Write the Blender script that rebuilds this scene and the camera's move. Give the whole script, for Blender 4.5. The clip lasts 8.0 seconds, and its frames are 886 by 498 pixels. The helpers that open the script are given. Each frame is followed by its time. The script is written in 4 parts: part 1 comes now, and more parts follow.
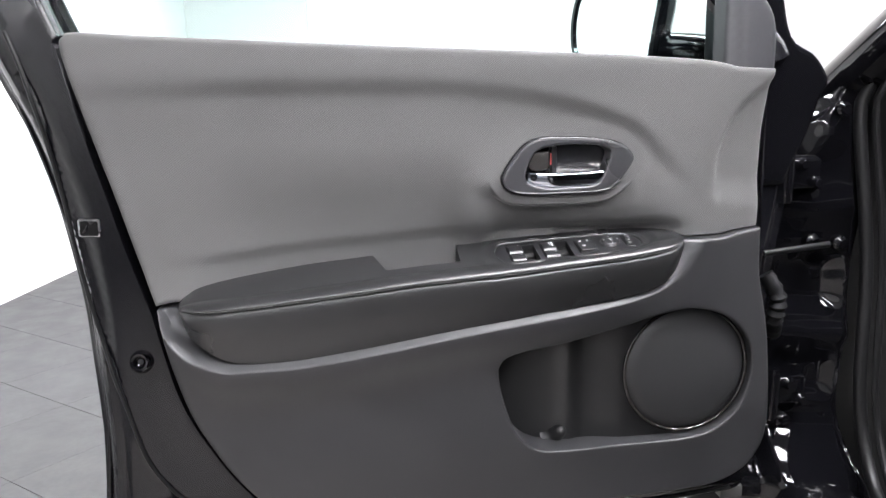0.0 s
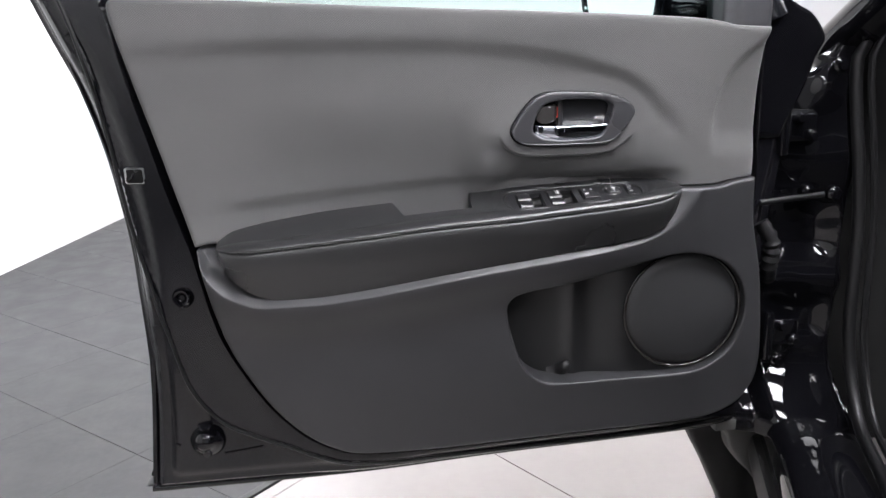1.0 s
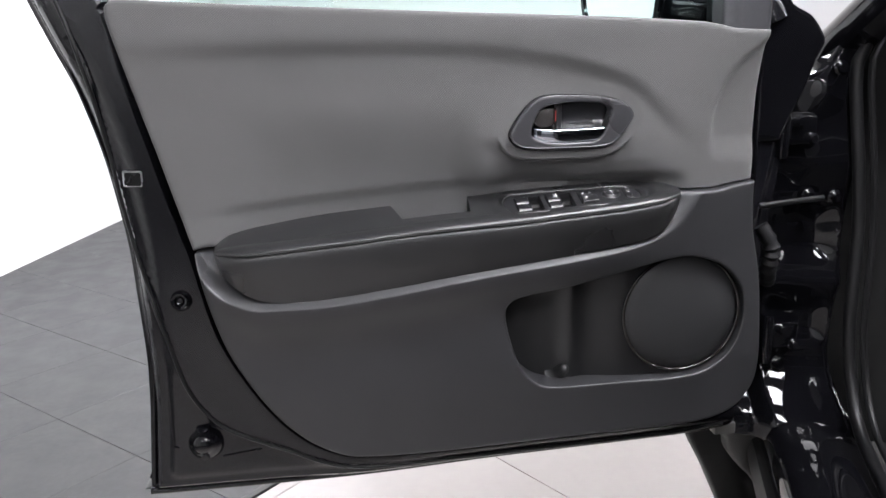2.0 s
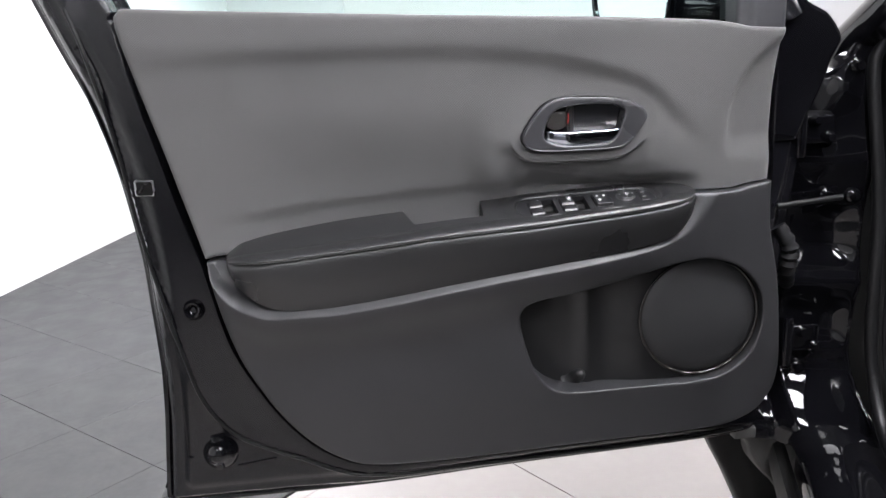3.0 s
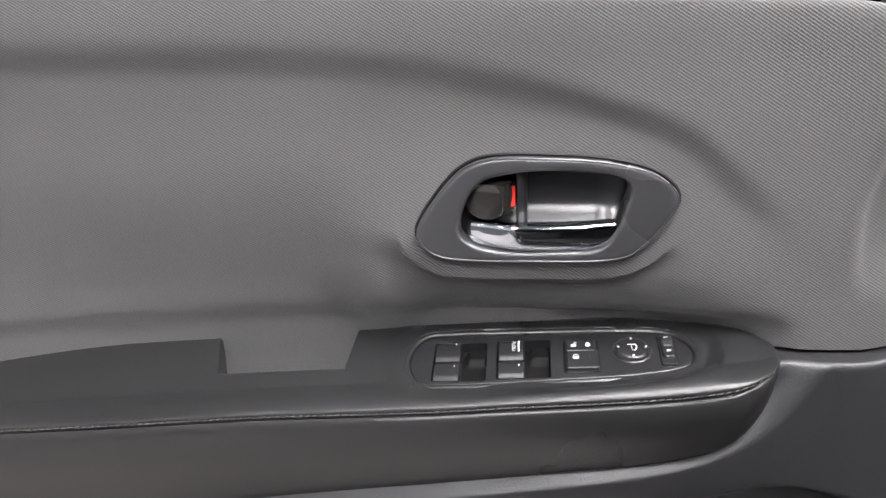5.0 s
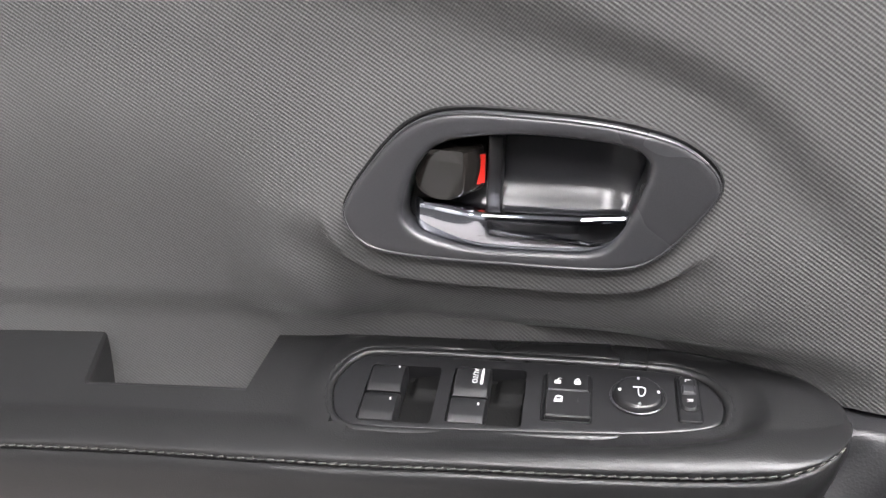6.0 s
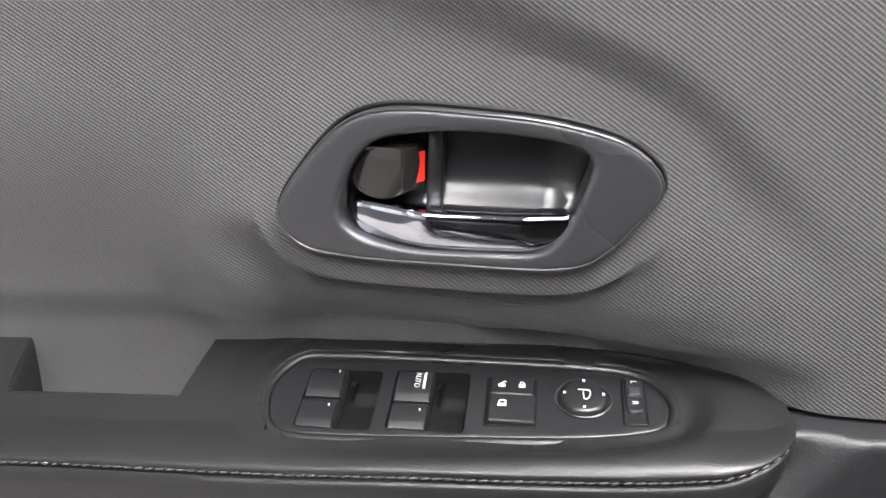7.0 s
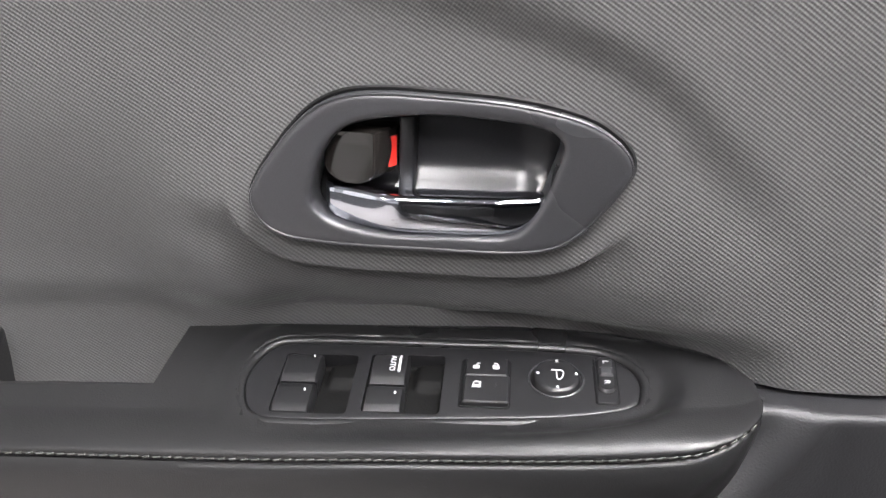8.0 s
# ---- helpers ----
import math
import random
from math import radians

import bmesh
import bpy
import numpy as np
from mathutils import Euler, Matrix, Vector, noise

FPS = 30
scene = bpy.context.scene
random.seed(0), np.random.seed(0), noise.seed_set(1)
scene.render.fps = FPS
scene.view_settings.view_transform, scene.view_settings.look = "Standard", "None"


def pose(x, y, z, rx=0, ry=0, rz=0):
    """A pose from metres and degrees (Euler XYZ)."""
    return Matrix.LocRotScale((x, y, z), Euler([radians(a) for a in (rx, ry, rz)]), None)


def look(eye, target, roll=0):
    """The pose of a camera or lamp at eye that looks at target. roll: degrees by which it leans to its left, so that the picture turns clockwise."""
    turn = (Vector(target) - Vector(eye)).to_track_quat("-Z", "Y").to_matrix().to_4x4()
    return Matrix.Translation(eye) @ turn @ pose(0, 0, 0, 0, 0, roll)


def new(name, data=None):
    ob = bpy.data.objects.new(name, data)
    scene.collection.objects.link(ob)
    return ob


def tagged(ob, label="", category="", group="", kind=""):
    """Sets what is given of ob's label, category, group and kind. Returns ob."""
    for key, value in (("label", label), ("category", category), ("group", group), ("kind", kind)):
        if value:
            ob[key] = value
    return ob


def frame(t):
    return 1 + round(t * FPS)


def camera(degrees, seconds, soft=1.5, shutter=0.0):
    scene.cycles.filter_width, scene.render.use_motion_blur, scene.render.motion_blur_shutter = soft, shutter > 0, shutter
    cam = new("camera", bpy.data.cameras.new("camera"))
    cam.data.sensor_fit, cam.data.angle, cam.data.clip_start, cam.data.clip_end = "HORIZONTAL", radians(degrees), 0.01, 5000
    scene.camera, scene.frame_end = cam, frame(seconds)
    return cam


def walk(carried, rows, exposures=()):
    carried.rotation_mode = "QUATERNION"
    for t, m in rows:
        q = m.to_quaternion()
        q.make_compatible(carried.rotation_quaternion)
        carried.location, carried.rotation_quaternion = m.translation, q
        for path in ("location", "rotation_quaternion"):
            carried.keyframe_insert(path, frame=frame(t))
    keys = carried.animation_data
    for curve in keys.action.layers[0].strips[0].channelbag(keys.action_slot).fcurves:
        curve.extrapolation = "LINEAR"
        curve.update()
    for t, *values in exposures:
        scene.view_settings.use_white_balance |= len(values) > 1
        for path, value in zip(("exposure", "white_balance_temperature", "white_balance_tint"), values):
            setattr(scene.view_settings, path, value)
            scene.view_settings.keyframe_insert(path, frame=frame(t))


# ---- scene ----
cam = camera(59.0, 8.0)
EXPOSURES = [(0.0, 0.50, 6400, 9.5), (0.6, 0.03, 6350, 10), (3.0, 0.0, 6350, 10), (3.8, 0.0, 6400, 9), (4.5, 0.18, 6550, 8.5), (5.8, 0.26, 6600, 9.5), (8.0, 0.26, 6600, 9.5)]
PATH = [
    (0, (-0.249, -1.037, 1.022), (0.06, 0.901, 0.633), -1.2),
    (0.5, (-0.255, -1.108, 1.022), (-0.008, 0.822, 0.56), -1.2),
    (1, (-0.248, -1.133, 1.023), (-0.006, 0.791, 0.533), -1.4),
    (2.5, (-0.241, -1.13, 1.028), (-0.012, 0.796, 0.539), -1.5),
    (3, (-0.238, -1.122, 1.024), (-0.038, 0.811, 0.55), -2.4),
    (3.5, (-0.216, -1.031, 1.024), (-0.037, 0.905, 0.556), -3.1),
    (4, (-0.146, -0.867, 1.044), (0.035, 1.064, 0.554), -3.7),
    (4.5, (-0.02, -0.708, 1.061), (-0.012, 1.225, 0.546), -2.2),
    (4.7, (0.028, -0.641, 1.060), (-0.092, 1.283, 0.531), -2.7),
    (5.8, (0.109, -0.396, 1.023), (-0.184, 1.48, 0.394), 0.6),
    (6, (0.113, -0.382, 1.016), (-0.188, 1.494, 0.39), 1.3),
    (6.5, (0.121, -0.369, 1.015), (-0.131, 1.51, 0.379), 2.0),
    (7, (0.122, -0.367, 1.014), (-0.081, 1.52, 0.382), 2.0),
    (7.5, (0.127, -0.371, 1.012), (-0.048, 1.519, 0.379), 1.9),
    (8, (0.124, -0.369, 1.015), (-0.017, 1.51, 0.345), 1.9),
]
walk(cam, [(t, look(eye, target, roll)) for t, eye, target, roll in PATH], EXPOSURES)

# ---- world and lamps ----
world = bpy.data.worlds.new("showroom_air")
world.use_nodes = True
scene.world = world
world.node_tree.nodes["Background"].inputs[0].default_value = (0.9, 0.95, 1.0, 1)
world.node_tree.nodes["Background"].inputs[1].default_value = 0.05
LED_POWER = 62.0

# ---- materials ----
def nodes_of(name):
    m = bpy.data.materials.new(name)
    m.use_nodes = True
    t = m.node_tree
    return m, t, t.nodes["Principled BSDF"]


def node(t, kind, ins=(), **props):
    n = t.nodes.new(kind)
    for k, v in props.items():
        if k == "operation":
            n.operation = v
        elif k == "blend":
            n.blend_type = v
        elif k == "data":
            n.data_type = v
    for k, v in dict(ins).items():
        if isinstance(v, bpy.types.NodeSocket):
            t.links.new(v, n.inputs[k])
        else:
            n.inputs[k].default_value = v
    return n


def surface(name, colour, rough=0.5, metal=0.0, grain=300.0, relief=0.2, depth=0.0005, stain=4.0, vary=0.15, spec=0.5, coat=0.0, rough_vary=0.1, each=0.0):
    """A painted, moulded or cast surface: colour with stains at one scale and grain at another, fine relief, uneven gloss."""
    m, t, b = nodes_of(name)
    co = node(t, "ShaderNodeTexCoord").outputs["Object"]
    big = node(t, "ShaderNodeTexNoise", {"Vector": co, "Scale": stain, "Detail": 4.0, "Roughness": 0.6}).outputs["Fac"]
    fine = node(t, "ShaderNodeTexNoise", {"Vector": co, "Scale": grain, "Detail": 2.0}).outputs["Fac"]
    s1 = node(t, "ShaderNodeMapRange", {"Value": big, "From Min": 0.3, "From Max": 0.7, "To Min": 1 - vary, "To Max": 1 + vary}).outputs[0]
    s2 = node(t, "ShaderNodeMapRange", {"Value": fine, "From Min": 0.3, "From Max": 0.7, "To Min": 1 - vary * 0.6, "To Max": 1 + vary * 0.6}).outputs[0]
    s = node(t, "ShaderNodeMath", {0: s1, 1: s2}, operation="MULTIPLY").outputs[0]
    if each:
        r = node(t, "ShaderNodeObjectInfo").outputs["Random"]
        r = node(t, "ShaderNodeMapRange", {"Value": r, "To Min": 1 - each, "To Max": 1 + each}).outputs[0]
        s = node(t, "ShaderNodeMath", {0: s, 1: r}, operation="MULTIPLY").outputs[0]
    c = node(t, "ShaderNodeVectorMath", {0: (*colour,), 1: s}, operation="MULTIPLY").outputs[0]
    t.links.new(c, b.inputs["Base Color"])
    rr = node(t, "ShaderNodeMapRange", {"Value": big, "From Min": 0.3, "From Max": 0.7, "To Min": max(0.02, rough - rough_vary), "To Max": min(1, rough + rough_vary)}).outputs[0]
    t.links.new(rr, b.inputs["Roughness"])
    b.inputs["Metallic"].default_value = metal
    b.inputs["Specular IOR Level"].default_value = spec
    b.inputs["Coat Weight"].default_value = coat
    b.inputs["Coat Roughness"].default_value = 0.03
    if relief:
        bump = node(t, "ShaderNodeBump", {"Height": fine, "Strength": relief, "Distance": depth}).outputs[0]
        t.links.new(bump, b.inputs["Normal"])
    return m


def woven(name, colour, period=0.0019):
    """Ribbed knit door cloth: slanting ribs with broken threads."""
    m, t, b = nodes_of(name)
    co = node(t, "ShaderNodeTexCoord").outputs["Object"]
    wob = node(t, "ShaderNodeTexNoise", {"Vector": co, "Scale": 14.0, "Detail": 2.0}).outputs["Color"]
    wob = node(t, "ShaderNodeVectorMath", {0: wob, 1: (0.0012, 0.0012, 0.0012)}, operation="MULTIPLY").outputs[0]
    co2 = node(t, "ShaderNodeVectorMath", {0: co, 1: wob}, operation="ADD").outputs[0]
    k = 2 * math.pi / period
    along = node(t, "ShaderNodeVectorMath", {0: co2, 1: (k * math.sin(radians(33)), 0, k * math.cos(radians(33)))}, operation="DOT_PRODUCT").outputs["Value"]
    rib = node(t, "ShaderNodeMath", {0: along}, operation="SINE").outputs[0]
    k2 = 2 * math.pi / 0.0016
    cross = node(t, "ShaderNodeVectorMath", {0: co2, 1: (k2 * math.cos(radians(33)), 0, -k2 * math.sin(radians(33)))}, operation="DOT_PRODUCT").outputs["Value"]
    knit = node(t, "ShaderNodeMath", {0: cross}, operation="SINE").outputs[0]
    knit = node(t, "ShaderNodeMath", {0: knit, 1: 0.32}, operation="MULTIPLY").outputs[0]
    h = node(t, "ShaderNodeMath", {0: rib, 1: knit}, operation="ADD").outputs[0]
    fuzz = node(t, "ShaderNodeTexNoise", {"Vector": co, "Scale": 900.0, "Detail": 2.0}).outputs["Fac"]
    h = node(t, "ShaderNodeMath", {0: h, 1: fuzz}, operation="ADD").outputs[0]
    tone = node(t, "ShaderNodeMapRange", {"Value": h, "From Min": -1.0, "From Max": 2.0, "To Min": 0.72, "To Max": 1.28}).outputs[0]
    wear = node(t, "ShaderNodeTexNoise", {"Vector": co, "Scale": 5.0, "Detail": 3.0}).outputs["Fac"]
    wear = node(t, "ShaderNodeMapRange", {"Value": wear, "From Min": 0.3, "From Max": 0.7, "To Min": 0.93, "To Max": 1.07}).outputs[0]
    s = node(t, "ShaderNodeMath", {0: tone, 1: wear}, operation="MULTIPLY").outputs[0]
    c = node(t, "ShaderNodeVectorMath", {0: (*colour,), 1: s}, operation="MULTIPLY").outputs[0]
    t.links.new(c, b.inputs["Base Color"])
    b.inputs["Roughness"].default_value = 0.85
    b.inputs["Specular IOR Level"].default_value = 0.25
    b.inputs["Sheen Weight"].default_value = 0.25
    b.inputs["Sheen Roughness"].default_value = 0.4
    bump = node(t, "ShaderNodeBump", {"Height": h, "Strength": 0.30, "Distance": 0.0004}).outputs[0]
    t.links.new(bump, b.inputs["Normal"])
    return m


def leathery(name, colour, rough, scale=650.0, depth=0.0004, strength=0.35, spec=0.5):
    """Grained vinyl: small pebbled cells with fine creases."""
    m, t, b = nodes_of(name)
    co = node(t, "ShaderNodeTexCoord").outputs["Object"]
    cell = node(t, "ShaderNodeTexVoronoi", {"Vector": co, "Scale": scale, "Randomness": 1.0}).outputs["Distance"]
    fine = node(t, "ShaderNodeTexNoise", {"Vector": co, "Scale": scale * 1.7, "Detail": 2.0}).outputs["Fac"]
    h = node(t, "ShaderNodeMath", {0: cell, 1: fine}, operation="ADD").outputs[0]
    big = node(t, "ShaderNodeTexNoise", {"Vector": co, "Scale": 6.0, "Detail": 4.0}).outputs["Fac"]
    s = node(t, "ShaderNodeMapRange", {"Value": big, "From Min": 0.3, "From Max": 0.7, "To Min": 0.88, "To Max": 1.12}).outputs[0]
    c = node(t, "ShaderNodeVectorMath", {0: (*colour,), 1: s}, operation="MULTIPLY").outputs[0]
    t.links.new(c, b.inputs["Base Color"])
    b.inputs["Specular IOR Level"].default_value = spec
    rr = node(t, "ShaderNodeMapRange", {"Value": big, "From Min": 0.3, "From Max": 0.7, "To Min": rough - 0.06, "To Max": rough + 0.06}).outputs[0]
    t.links.new(rr, b.inputs["Roughness"])
    bump = node(t, "ShaderNodeBump", {"Height": h, "Strength": strength, "Distance": depth}).outputs[0]
    t.links.new(bump, b.inputs["Normal"])
    return m


def pane_glass(name, tint):
    m, t, b = nodes_of(name)
    out = t.nodes["Material Output"]
    clear = node(t, "ShaderNodeBsdfTransparent", {"Color": (*tint, 1)}).outputs[0]
    shine = node(t, "ShaderNodeBsdfGlossy", {"Roughness": 0.01}).outputs[0]
    f = node(t, "ShaderNodeFresnel", {"IOR": 1.45}).outputs[0]
    mix = node(t, "ShaderNodeMixShader", {0: f, 1: clear, 2: shine}).outputs[0]
    t.links.new(mix, out.inputs[0])
    t.nodes.remove(b)
    return m


def glowing(name, colour, power):
    m, t, b = nodes_of(name)
    b.inputs["Base Color"].default_value = (0.8, 0.8, 0.8, 1)
    b.inputs["Emission Color"].default_value = (*colour, 1)
    b.inputs["Emission Strength"].default_value = power
    return m


CLOTH = woven("grey_knit_cloth", (0.086, 0.085, 0.0845))
PLASTIC = leathery("charcoal_grained_plastic", (0.0190, 0.0189, 0.0204), 0.45, 700.0, strength=0.25, spec=0.4)
VINYL = leathery("black_stitched_vinyl", (0.0145, 0.0145, 0.0150), 0.31, 900.0, 0.0003, 0.2)
SWITCHES = surface("black_switch_plastic", (0.012, 0.012, 0.013), 0.34, grain=900, depth=0.0002)
BEZEL = surface("satin_grey_bezel_plastic", (0.033, 0.033, 0.0355), 0.28, grain=1400, relief=0.1, depth=0.0002, rough_vary=0.02)
# trim plastic darkened so that its colour carries the shade inside the pocket
POCKET = leathery("shaded_pocket_plastic", (0.008, 0.008, 0.0085), 0.38, 800.0)
GRILLE = surface("black_grille_plastic", (0.012, 0.012, 0.0128), 0.5, grain=1200, relief=0.4)
PAINT = surface("black_gloss_car_paint", (0.003, 0.003, 0.0038), 0.045, grain=60, relief=0.01, rough_vary=0.02, spec=0.32)
JAMB = surface("black_jamb_paint", (0.0045, 0.0045, 0.0058), 0.22, grain=200, relief=0.05, rough_vary=0.05, spec=0.32)
RUBBER = surface("black_rubber", (0.005, 0.005, 0.0055), 0.45, grain=500, relief=0.15, spec=0.25)
TYRE = surface("black_tyre_rubber", (0.022, 0.021, 0.02), 0.75, grain=300, relief=0.3)
SAIL = surface("slate_grey_trim_plastic", (0.019, 0.019, 0.022), 0.5, grain=900)
CLAD = surface("grey_cladding_plastic", (0.050, 0.049, 0.047), 0.55, grain=500)
# near-black that puts the shade of deep recesses into the colour
PIT_SHADE = surface("recess_shade_black", (0.003, 0.003, 0.003), 0.6, grain=900, spec=0.15)
CUP = surface("satin_grey_cup_plastic", (0.021, 0.021, 0.0225), 0.20, grain=1400, relief=0.1, depth=0.0002, rough_vary=0.02, spec=0.4)
DARK_CLAD = surface("black_cladding_plastic", (0.009, 0.009, 0.009), 0.55, grain=500, spec=0.3)
GLOSS = surface("glossy_brown_black_plastic", (0.008, 0.007, 0.0065), 0.10, grain=900, relief=0.01, rough_vary=0.02, spec=0.6)
KNOB = surface("brown_black_knob_plastic", (0.012, 0.0105, 0.0095), 0.14, grain=900, relief=0.0, vary=0.03, rough_vary=0.02, spec=0.6)
CHROME = surface("bright_chrome", (0.60, 0.62, 0.68), 0.05, 1.0, grain=20, relief=0.0, vary=0.02, rough_vary=0.02)
STEEL = surface("zinc_plated_steel", (0.38, 0.38, 0.38), 0.3, 1.0, grain=300, relief=0.1, vary=0.1)
THREAD = surface("grey_thread", (0.075, 0.075, 0.072), 0.8, grain=2000)
RED = surface("red_enamel", (0.75, 0.03, 0.02), 0.4, grain=800, vary=0.05)
INK = surface("white_printed_ink", (0.6, 0.6, 0.6), 0.6, grain=900, vary=0.04)
WHITE = surface("white_matt_wall_paint", (0.82, 0.82, 0.81), 0.9, grain=120, vary=0.03, stain=0.7, depth=0.001)
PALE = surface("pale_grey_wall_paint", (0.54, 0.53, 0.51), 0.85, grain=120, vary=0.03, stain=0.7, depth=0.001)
NORTH = surface("off_white_wall_paint", (0.62, 0.62, 0.61), 0.9, grain=120, vary=0.03, stain=0.7, depth=0.001)
# greys of unseen walls and ceiling, chosen to limit bounced light
GREY_WALL = surface("bounce_grey_wall", (0.40, 0.40, 0.405), 0.85, grain=120, vary=0.04, stain=0.7, depth=0.001)
CEILING = surface("bounce_grey_ceiling", (0.26, 0.26, 0.265), 0.85, grain=120, vary=0.04, stain=0.7, depth=0.001)
SCREEN = surface("grey_screen_paint", (0.33, 0.33, 0.33), 0.7, grain=200, vary=0.04)
DARK_TILE = surface("slate_grey_floor_tile", (0.0345, 0.0353, 0.0372), 0.5, grain=45, vary=0.2, stain=6.0, relief=0.15, depth=0.001, each=0.05)
GROUT = surface("dark_grout", (0.033, 0.0335, 0.035), 0.9, grain=200)
WHITE_TILE = surface("cream_polished_tile", (0.35, 0.325, 0.31), 0.34, grain=30, vary=0.03, relief=0.03, stain=1.5, each=0.02)
BLACK_TRIM = surface("black_floor_trim", (0.01, 0.01, 0.01), 0.4)
GLASS = pane_glass("green_tinted_glass", (0.76, 0.93, 0.91))
MIRROR = surface("silvered_mirror", (0.88, 0.93, 0.93), 0.02, 1.0, relief=0.0, vary=0.01, rough_vary=0.01)
LED = glowing("led_panel_glow", (0.99, 0.97, 1.0), LED_POWER)


# ---- building helpers ----
def part(name, bm, material, parent=None, label="", smooth=True):
    """Links a bmesh, made in world coordinates, as ONE mesh object under a thing or a part."""
    me = bpy.data.meshes.new(name)
    bm.to_mesh(me)
    bm.free()
    me.materials.append(material)
    if smooth:
        me.polygons.foreach_set("use_smooth", [True] * len(me.polygons))
        me.set_sharp_from_angle(angle=radians(42))
    ob = new(name, me)
    if parent:
        ob.parent = parent
        ob.matrix_parent_inverse = Matrix.Translation(-parent.location)
    if label:
        tagged(ob, label)
    return ob


def thing(name, place, label, category, kind="", group=""):
    ob = new(name)
    ob.location = place
    ob.empty_display_size = 0.1
    return tagged(ob, label, category, group, kind)


def curve(*pts):
    """A smooth function through points, without overshoot."""
    px, py = np.array(pts, float).T
    h, s = np.diff(px), np.diff(py) / np.diff(px)
    m = np.zeros(len(px))
    m[1:-1] = np.where(s[:-1] * s[1:] > 0, 2 * s[:-1] * s[1:] / (s[:-1] + s[1:] + 1e-12), 0)
    m[0], m[-1] = s[0], s[-1]

    def f(x):
        x = np.clip(np.asarray(x, float), px[0], px[-1])
        i = np.clip(np.searchsorted(px, x) - 1, 0, len(h) - 1)
        u = (x - px[i]) / h[i]
        return ((1 + 2 * u) * (1 - u) ** 2 * py[i] + u * (1 - u) ** 2 * h[i] * m[i] + u * u * (3 - 2 * u) * py[i + 1] + u * u * (u - 1) * h[i] * m[i + 1])
    return f


def ease(a, b, x):
    u = np.clip((np.asarray(x, float) - a) / (b - a), 0, 1)
    return u * u * (3 - 2 * u)


def loop(pts, step=0.004, closed=True):
    """A rounded outline through points; a point given twice stays a corner."""
    p = np.array(pts, float)
    n, out = len(p), []
    for i in range(n if closed else n - 1):
        a, b, c, d = (p[(i + k) % n] if closed else p[min(max(i + k, 0), n - 1)] for k in (-1, 0, 1, 2))
        span = np.linalg.norm(c - b)
        if span < 1e-9:
            continue
        for u in np.arange(0, 1, 1 / max(2, int(span / step))):
            out.append(0.5 * (2 * b + (c - a) * u + (2 * a - 5 * b + 4 * c - d) * u * u + (3 * b - a - 3 * c + d) * u ** 3))
    if not closed:
        out.append(p[-1])
    return np.array(out)


def inside(poly, q):
    x, z = q[:, 0:1], q[:, 1:2]
    a, b = poly, np.roll(poly, -1, 0)
    hit = ((a[:, 1] > z) != (b[:, 1] > z)) & (x < (b[:, 0] - a[:, 0]) * (z - a[:, 1]) / (b[:, 1] - a[:, 1] + 1e-15) + a[:, 0])
    return hit.sum(1) % 2 == 1


def gap(poly, q, closed=True):
    """Distance from each place to an outline."""
    a = poly if closed else poly[:-1]
    b = np.roll(poly, -1, 0) if closed else poly[1:]
    d = b - a
    dd = (d * d).sum(1) + 1e-15
    best = np.empty(len(q))
    for i in range(0, len(q), 400):
        r = q[i:i + 400, None, :] - a[None]
        u = np.clip((r * d).sum(2) / dd, 0, 1)[..., None]
        best[i:i + 400] = np.sqrt((((r - u * d) ** 2).sum(2)).min(1))
    return best


def shrink(poly, d):
    """The outline moved inwards by d."""
    t = np.roll(poly, -1, 0) - np.roll(poly, 1, 0)
    t /= np.linalg.norm(t, axis=1)[:, None] + 1e-12
    n = np.stack([-t[:, 1], t[:, 0]], 1)
    area = np.sum(poly[:, 0] * np.roll(poly[:, 1], -1) - poly[:, 1] * np.roll(poly[:, 0], -1))
    return poly + n * d * (1 if area > 0 else -1)


